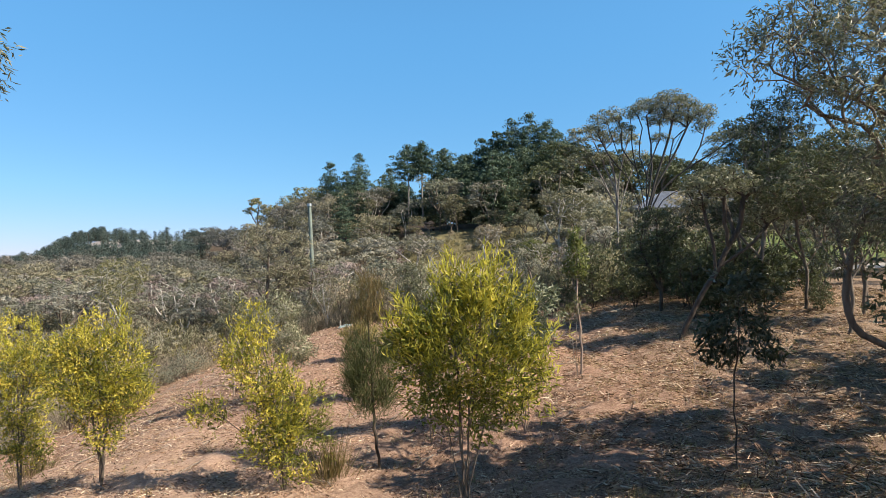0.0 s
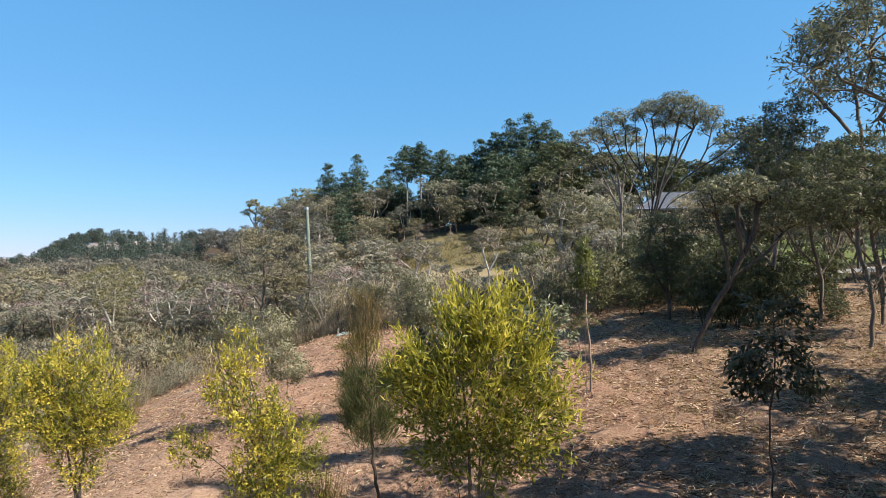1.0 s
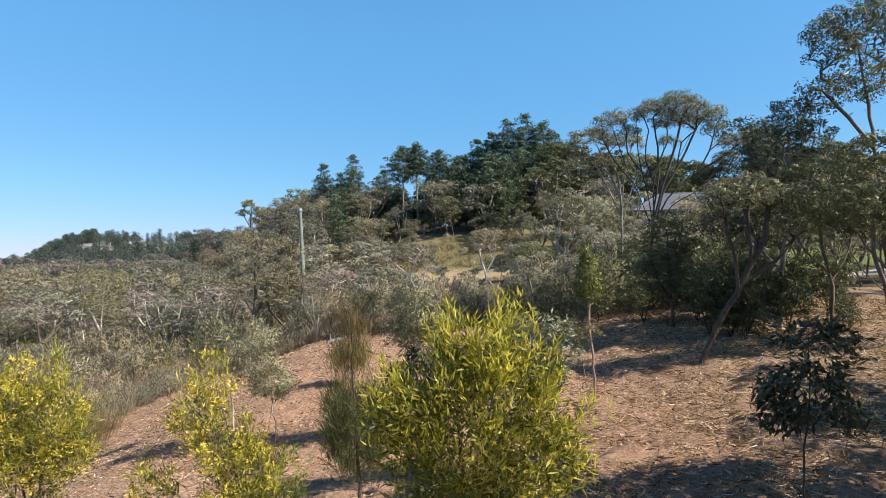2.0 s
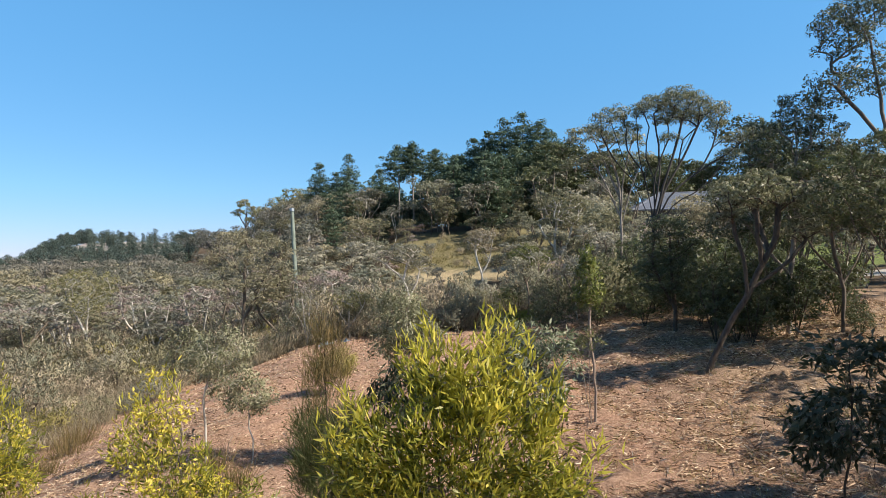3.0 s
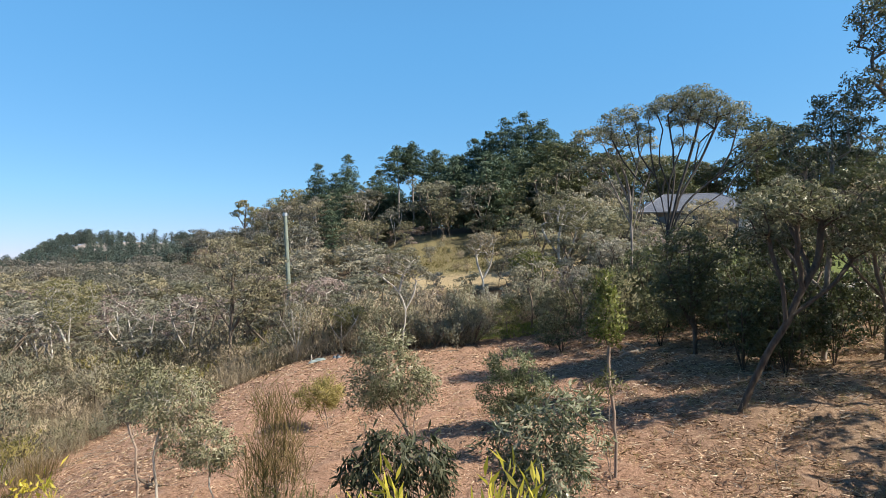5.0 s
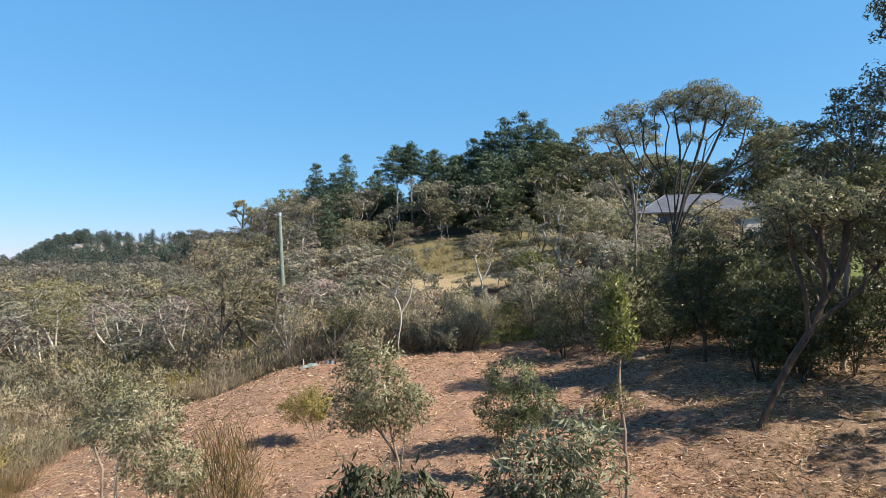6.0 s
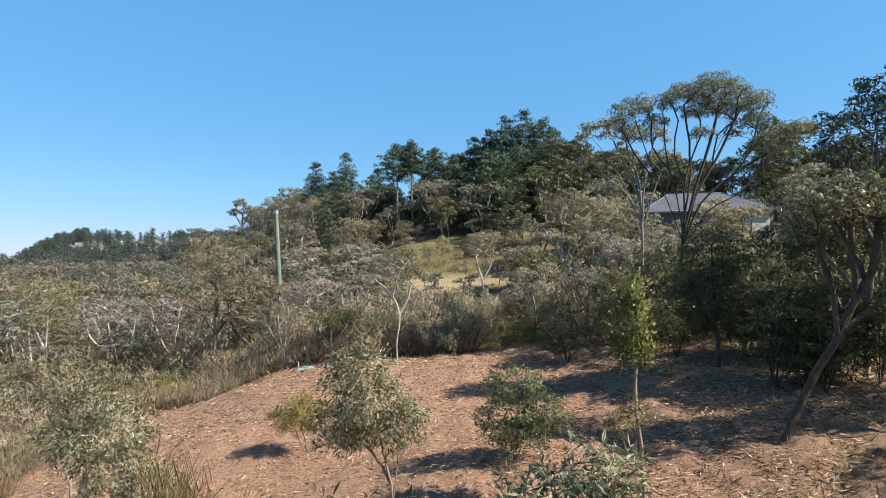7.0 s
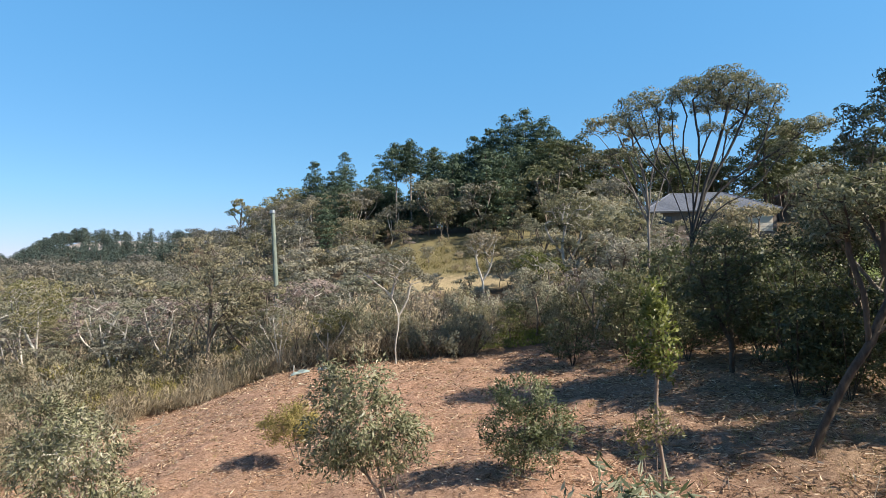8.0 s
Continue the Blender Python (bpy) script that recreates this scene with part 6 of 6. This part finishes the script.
woods("far_right_woods", "mixed gum woods behind the house", FAR_GUMS, s4, rng.uniform(0.7, 1.25, len(s4)), 4, M_DARKOLIVE, M_BARK)
s5, rng = polar(505, 300, -0.8, -0.16, 190, 520, lambda x, y: not (-0.72 < math.atan2(x, y) < -0.47 and y > 215))
woods("farthest_woods", "dark distant woods on the hills", FARTHEST, s5, rng.uniform(0.6, 1.1, len(s5)), 5, M_FARTHEST, M_BARK)


rng = np.random.default_rng(506)
knoll, _ = polar(507, 240, -0.72, -0.44, 262, 520, lambda x, y: not (-0.585 < math.atan2(x, y) < -0.46 and math.hypot(x, y) > 400))
more, _ = polar(508, 60, -0.665, -0.588, 420, 500)
knoll = knoll + more + polar(509, 110, -0.65, -0.45, 270, 335)[0]
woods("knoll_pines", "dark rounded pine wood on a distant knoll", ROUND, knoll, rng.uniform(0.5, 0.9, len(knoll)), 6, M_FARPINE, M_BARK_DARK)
row = [(rng.uniform(-262, -185), rng.uniform(375, 415)) for _ in range(30)]
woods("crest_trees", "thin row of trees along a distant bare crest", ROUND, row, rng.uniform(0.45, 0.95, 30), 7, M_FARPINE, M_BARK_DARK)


# ---- heath, litter and grass ----
def heath():
    """Fine upright stems and twigs of the heath left of the clearing and under the woods."""
    rng = np.random.default_rng(601)
    n = 125000
    x, y = rng.uniform(-34, -8, n), rng.uniform(16, 44, n)
    clear = (x > -14.3 - 0.4 * np.sin(y)) & (y < 31.2 + 0.5 * np.sin(x * 1.3))
    ok = ~clear & (x > -0.9 * (y + 4))
    x, y = x[ok], y[ok]
    z = ground_z(x, y)
    clump = 0.5 + 0.5 * np.sin(x * 1.1 + 2 * np.sin(y * 0.6)) * np.sin(y * 0.9 + x * 0.3)
    h = (0.35 + 0.5 * clump) * rng.uniform(0.3, 1.0, len(x))
    at = np.stack([x, y, z + h * rng.uniform(0, 0.9, len(x))], 1)
    v, f = blades(rng, at, (0, 0, 1.3), 0.46, 0.015, 0.45, single=True)
    tint = np.repeat(0.5 + 0.5 * np.sin(x * 0.7 + 1.7 * np.cos(y * 0.5)), 3)
    tagged(new("heath_scrub", mesh_from("heath_scrub", v, f, M_HEATH, tint)), "dry brown heath of fine upright twigs", "scrub", kind="stuff")
    n = 26000
    x, y = rng.uniform(-16, 12, n), 31.6 + 14 * rng.random(n) ** 1.6
    ok = ~((x > 0.8) & (x < 4.2) & (y < 37))
    x, y = x[ok], y[ok]
    at = np.stack([x, y, ground_z(x, y) + rng.uniform(0, 0.9, len(x))], 1)
    v, f = blades(rng, at, (0, 0, 1.2), 0.4, 0.026, 0.5, single=True)
    tagged(new("edge_scrub", mesh_from("edge_scrub", v, f, M_HEATH, np.repeat(rng.random(len(x)), 3))), "dry twiggy undergrowth behind the clearing", "scrub", kind="stuff")


def litter():
    rng = np.random.default_rng(602)
    n = 380000
    y = 4 + 28 * rng.random(n) ** 1.15
    x = rng.uniform(-1, 1, n) * (2.5 + 0.82 * y)
    ok = (x > -14.5) & (x < 18)
    x, y = x[ok], y[ok]
    heap = 0.5 + 0.5 * np.sin(1.9 * x + 2.3 * np.sin(1.1 * y)) * np.sin(1.6 * y - 0.7 * x)
    ok = rng.random(len(x)) < 0.3 + 0.7 * heap
    x, y = x[ok], y[ok]
    k = (0.6 + y / 30) * rng.choice([0.6, 0.8, 1.0, 1.6], len(x), p=[0.35, 0.35, 0.2, 0.1])
    at = np.stack([x, y, ground_z(x, y) + 0.02 + 0.035 * rng.random(len(x))], 1)
    d = rng.normal(0, 1, (len(x), 3)) * (1, 1, 0.22)
    v, f = blades(rng, at, d * 6, 0.08 * k, 0.015 * k, 0.25, single=True)
    tagged(new("leaf_litter", mesh_from("leaf_litter", v, f, M_LITTER)), "scattered straw, bark shreds and dead leaves", "litter", kind="stuff")
    n = 40000
    y = 5 + 25 * rng.random(n)
    x = 2.0 + rng.random(n) * (0.82 * y)
    ok = (x < 18) & (rng.random(n) < 0.25 + 0.75 * (np.sin(2.3 * x + 1.7 * np.sin(1.9 * y)) * np.sin(2.0 * y + x) > -0.1))
    x, y = x[ok], y[ok]
    at = np.stack([x, y, ground_z(x, y) + 0.015 + 0.05 * rng.random(len(x))], 1)
    d = rng.normal(0, 1, (len(x), 3)) * (1, 0.6, 0.2)
    v, f = blades(rng, at, d * 5, 0.22, 0.022, 0.3, single=True)
    tagged(new("bark_strips", mesh_from("bark_strips", v, f, M_LITTER)), "long strips of shed bark and dead straw", "litter", kind="stuff")
    n = 1700
    y = 4 + 26 * rng.random(n)
    x = rng.uniform(-1, 1, n) * (2.5 + 0.8 * y)
    x = np.clip(x, -13.5, 17)
    a = np.stack([x, y, ground_z(x, y) + 0.02], 1)
    d = unit(rng.normal(0, 1, (n, 3)) * (1, 1, 0.08)) * rng.uniform(0.15, 0.7, n)[:, None]
    b = a + d
    b[:, 2] = ground_z(b[:, 0], b[:, 1]) + rng.uniform(0.01, 0.1, n)
    r = rng.uniform(0.004, 0.013, n)
    v, f = tubes(a, b, r, r * 0.6, 5)
    tagged(new("fallen_twigs", mesh_from("fallen_twigs", v, f, M_TWIG)), "grey fallen twigs strewn over the ground", "twigs", kind="stuff")


def grass():
    rng = np.random.default_rng(603)
    tufts = []
    for _ in range(4600):
        y = rng.uniform(4, 30)
        x = rng.uniform(-1, 1) * (2.5 + 0.8 * y)
        strawy = x > 4 + rng.normal(0, 2.5) or y < 6.5
        if -14 < x < 17 and (strawy or rng.random() < 0.12):
            tufts.append((x, y))
    t = np.repeat(np.array(tufts), 14, 0)
    t = t + rng.normal(0, 0.07, t.shape)
    at = np.stack([t[:, 0], t[:, 1], ground_z(t[:, 0], t[:, 1]) - 0.01], 1)
    v, f = blades(rng, at, (0, 0, 0.8), 0.19, 0.009, 0.65, single=True)
    x, y = rng.uniform(-11, 16, 9000), rng.uniform(74, 87, 9000)
    at = np.stack([x, y, ground_z(x, y)], 1)
    tall = 0.18 + 0.32 * (np.sin(x * 0.8 + 2 * np.sin(y * 0.35)) * np.sin(y * 0.55 + 0.3 * x) > 0.1)
    mv, mf = blades(rng, at, (0, 0, 0.8), tall, 0.07, 0.6, single=True)
    tagged(new("meadow_grass", mesh_from("meadow_grass", mv, mf, M_MEADOW)), "rough olive and straw-coloured meadow grass", "grass", kind="stuff")
    tagged(new("dry_grass", mesh_from("dry_grass", v, f, M_GRASS)), "thin tufts of dry yellow grass", "grass", kind="stuff")
    x, y = rng.uniform(0.6, 4.6, 2600), rng.uniform(33.0, 37.5, 2600)
    at = np.stack([x, y, ground_z(x, y)], 1)
    gv, gf = blades(rng, at, (0, 0, 0.8), 0.28, 0.02, 0.6, single=True)
    tagged(new("green_grass", mesh_from("green_grass", gv, gf, M_GREENGRASS)), "patch of soft green grass in a gap of the scrub", "grass", kind="stuff")


heath()
litter()
grass()


# ---- fallen wood and small things ----
def fallen_branch(label, a, b, thick, seed, mat, forks=3):
    """A dead branch that lies on the ground from a to b, with side twigs."""
    rng = np.random.default_rng(seed)
    base = np.array((a[0], a[1], float(ground_z(*a)) + thick * 0.5))
    end = np.array((b[0], b[1], float(ground_z(*b)) + thick * 0.6)) - base
    wood = Wood(rng)
    side = np.array((-end[1], end[0], 0)) * 0.08
    wood.trunk([(0, 0, 0), tuple(end * 0.35 + side), tuple(end * 0.7 - side * 0.5), tuple(end)], 0, 0.15, 0.012)
    for k in range(forks):
        p = end * rng.uniform(0.35, 0.95) + np.array((-end[1], end[0], 0)) * rng.uniform(-0.35, 0.35) + np.array((0, 0, rng.uniform(0.03, 0.25)))
        wood.reach(p, 0.12, 0.0)
    thing = new("fallen_branch")
    thing.location = base
    for v, f in wood.meshes(thick, thick * 0.22, 7).values():
        part_mesh("wood", mesh_from("wood", v, f, mat, shade=True), thing)
    return tagged(thing, label, "branch", "fallen branches")


FALLEN = [((-7.9, 17.4), (-6.4, 16.0), 0.055, "dark fallen limb beside the young gums"), ((5.6, 24.1), (6.9, 25.2), 0.07, "grey fallen log in the shade of the trees"),
          ((5.2, 12.0), (5.5, 12.6), 0.022, "short dead stick on the mulch"), ((9.2, 18.8), (10.6, 19.5), 0.03, "dead grey branch on dry ground"),
          ((7.6, 13.3), (9.3, 12.2), 0.022, "long thin dead branch on dry ground"), ((8.0, 19.5), (9.6, 20.6), 0.035, "dead grey branch near the leaning tree"),
          ((-1.5, 30.6), (0.1, 30.9), 0.03, "dead stick at the edge of the scrub"), ((2.6, 19.8), (4.0, 20.6), 0.02, "thin dead branch on the mulch"),
          ((-12.6, 28.3), (-11.4, 29.4), 0.04, "tangled dead branch at the heath edge"), ((4.8, 14.6), (6.0, 14.1), 0.018, "thin dead stick on dry straw"),
          ((1.8, 8.6), (3.4, 8.2), 0.016, "thin dead stick under the wattle"), ((6.6, 10.0), (8.4, 10.4), 0.02, "thin dead branch on shaded ground"),
          ((10.5, 21.5), (12.5, 22.6), 0.035, "tangled dead limb under the gums"), ((11.5, 24.0), (13.5, 23.2), 0.03, "brushy dead branch under the gums"),
          ((6.9, 19.0), (8.6, 19.7), 0.028, "dead branch behind the leaning tree"), ((8.4, 16.2), (10.2, 16.8), 0.025, "dead branch on dry straw"),
          ((2.4, 15.6), (3.6, 16.2), 0.014, "thin dead stick beside a sapling"), ((-12.9, 24.6), (-11.9, 25.9), 0.03, "bleached dead branch at the heath edge")]
for i, (a, b, r, label) in enumerate(FALLEN):
    fallen_branch(label, a, b, r, 900 + i, M_TWIG if i % 3 else M_BARK, 5 if r > 0.03 else 3)


def sheet(x, y, w, d, h, turn, mat, label, seed):
    """A crumpled sheet that lies in folds on the ground."""
    rng = np.random.default_rng(seed)
    n = 18
    u, v = np.meshgrid(np.linspace(-1, 1, n), np.linspace(-1, 1, n))
    z = h * (1 - u ** 4) * (1 - v ** 4) * (0.55 + 0.45 * np.sin(5 * u + 2 * np.sin(3 * v))) + rng.normal(0, 0.008, u.shape)
    px, py = x + w / 2 * u * math.cos(turn) - d / 2 * v * math.sin(turn), y + w / 2 * u * math.sin(turn) + d / 2 * v * math.cos(turn)
    base = np.array(foot(x, y, 0))
    top = np.stack([px, py, ground_z(px, py) + 0.035 + np.maximum(z, 0)], -1).reshape(-1, 3) - base
    i = (np.arange(n - 1)[:, None] * n + np.arange(n - 1)[None]).ravel()
    f = np.stack([i, i + 1, i + n + 1, i + n], 1)
    low = top - (0, 0, 0.02)
    ob = new("ground_sheet", mesh_from("ground_sheet", np.concatenate([top, low]), np.concatenate([f, f[:, ::-1] + n * n]), mat, shade=True))
    ob.location = base
    tagged(ob, label, "sheet")


sheet(-6.9, 30.9, 0.8, 0.45, 0.12, 0.2, M_TARP, "crumpled faded blue-green sheet at the scrub edge", 1)
sheet(-5.95, 31.0, 0.42, 0.35, 0.16, -0.3, M_TARP_DARK, "small dark blue bundled sheet at the scrub edge", 2)


def stake(x, y, h, label):
    b = foot(x, y, 0.1)
    v, f = tubes([(0, 0, 0)], [(0.03, 0, h + 0.1)], [0.03], [0.026], 8)
    thing = new("stake", mesh_from("stake", v, f, M_BARK_PALE))
    thing.location = b
    tagged(thing, label, "stake")


stake(-7.2, 30.9, 0.4, "short pale wooden stake beside a sheet")
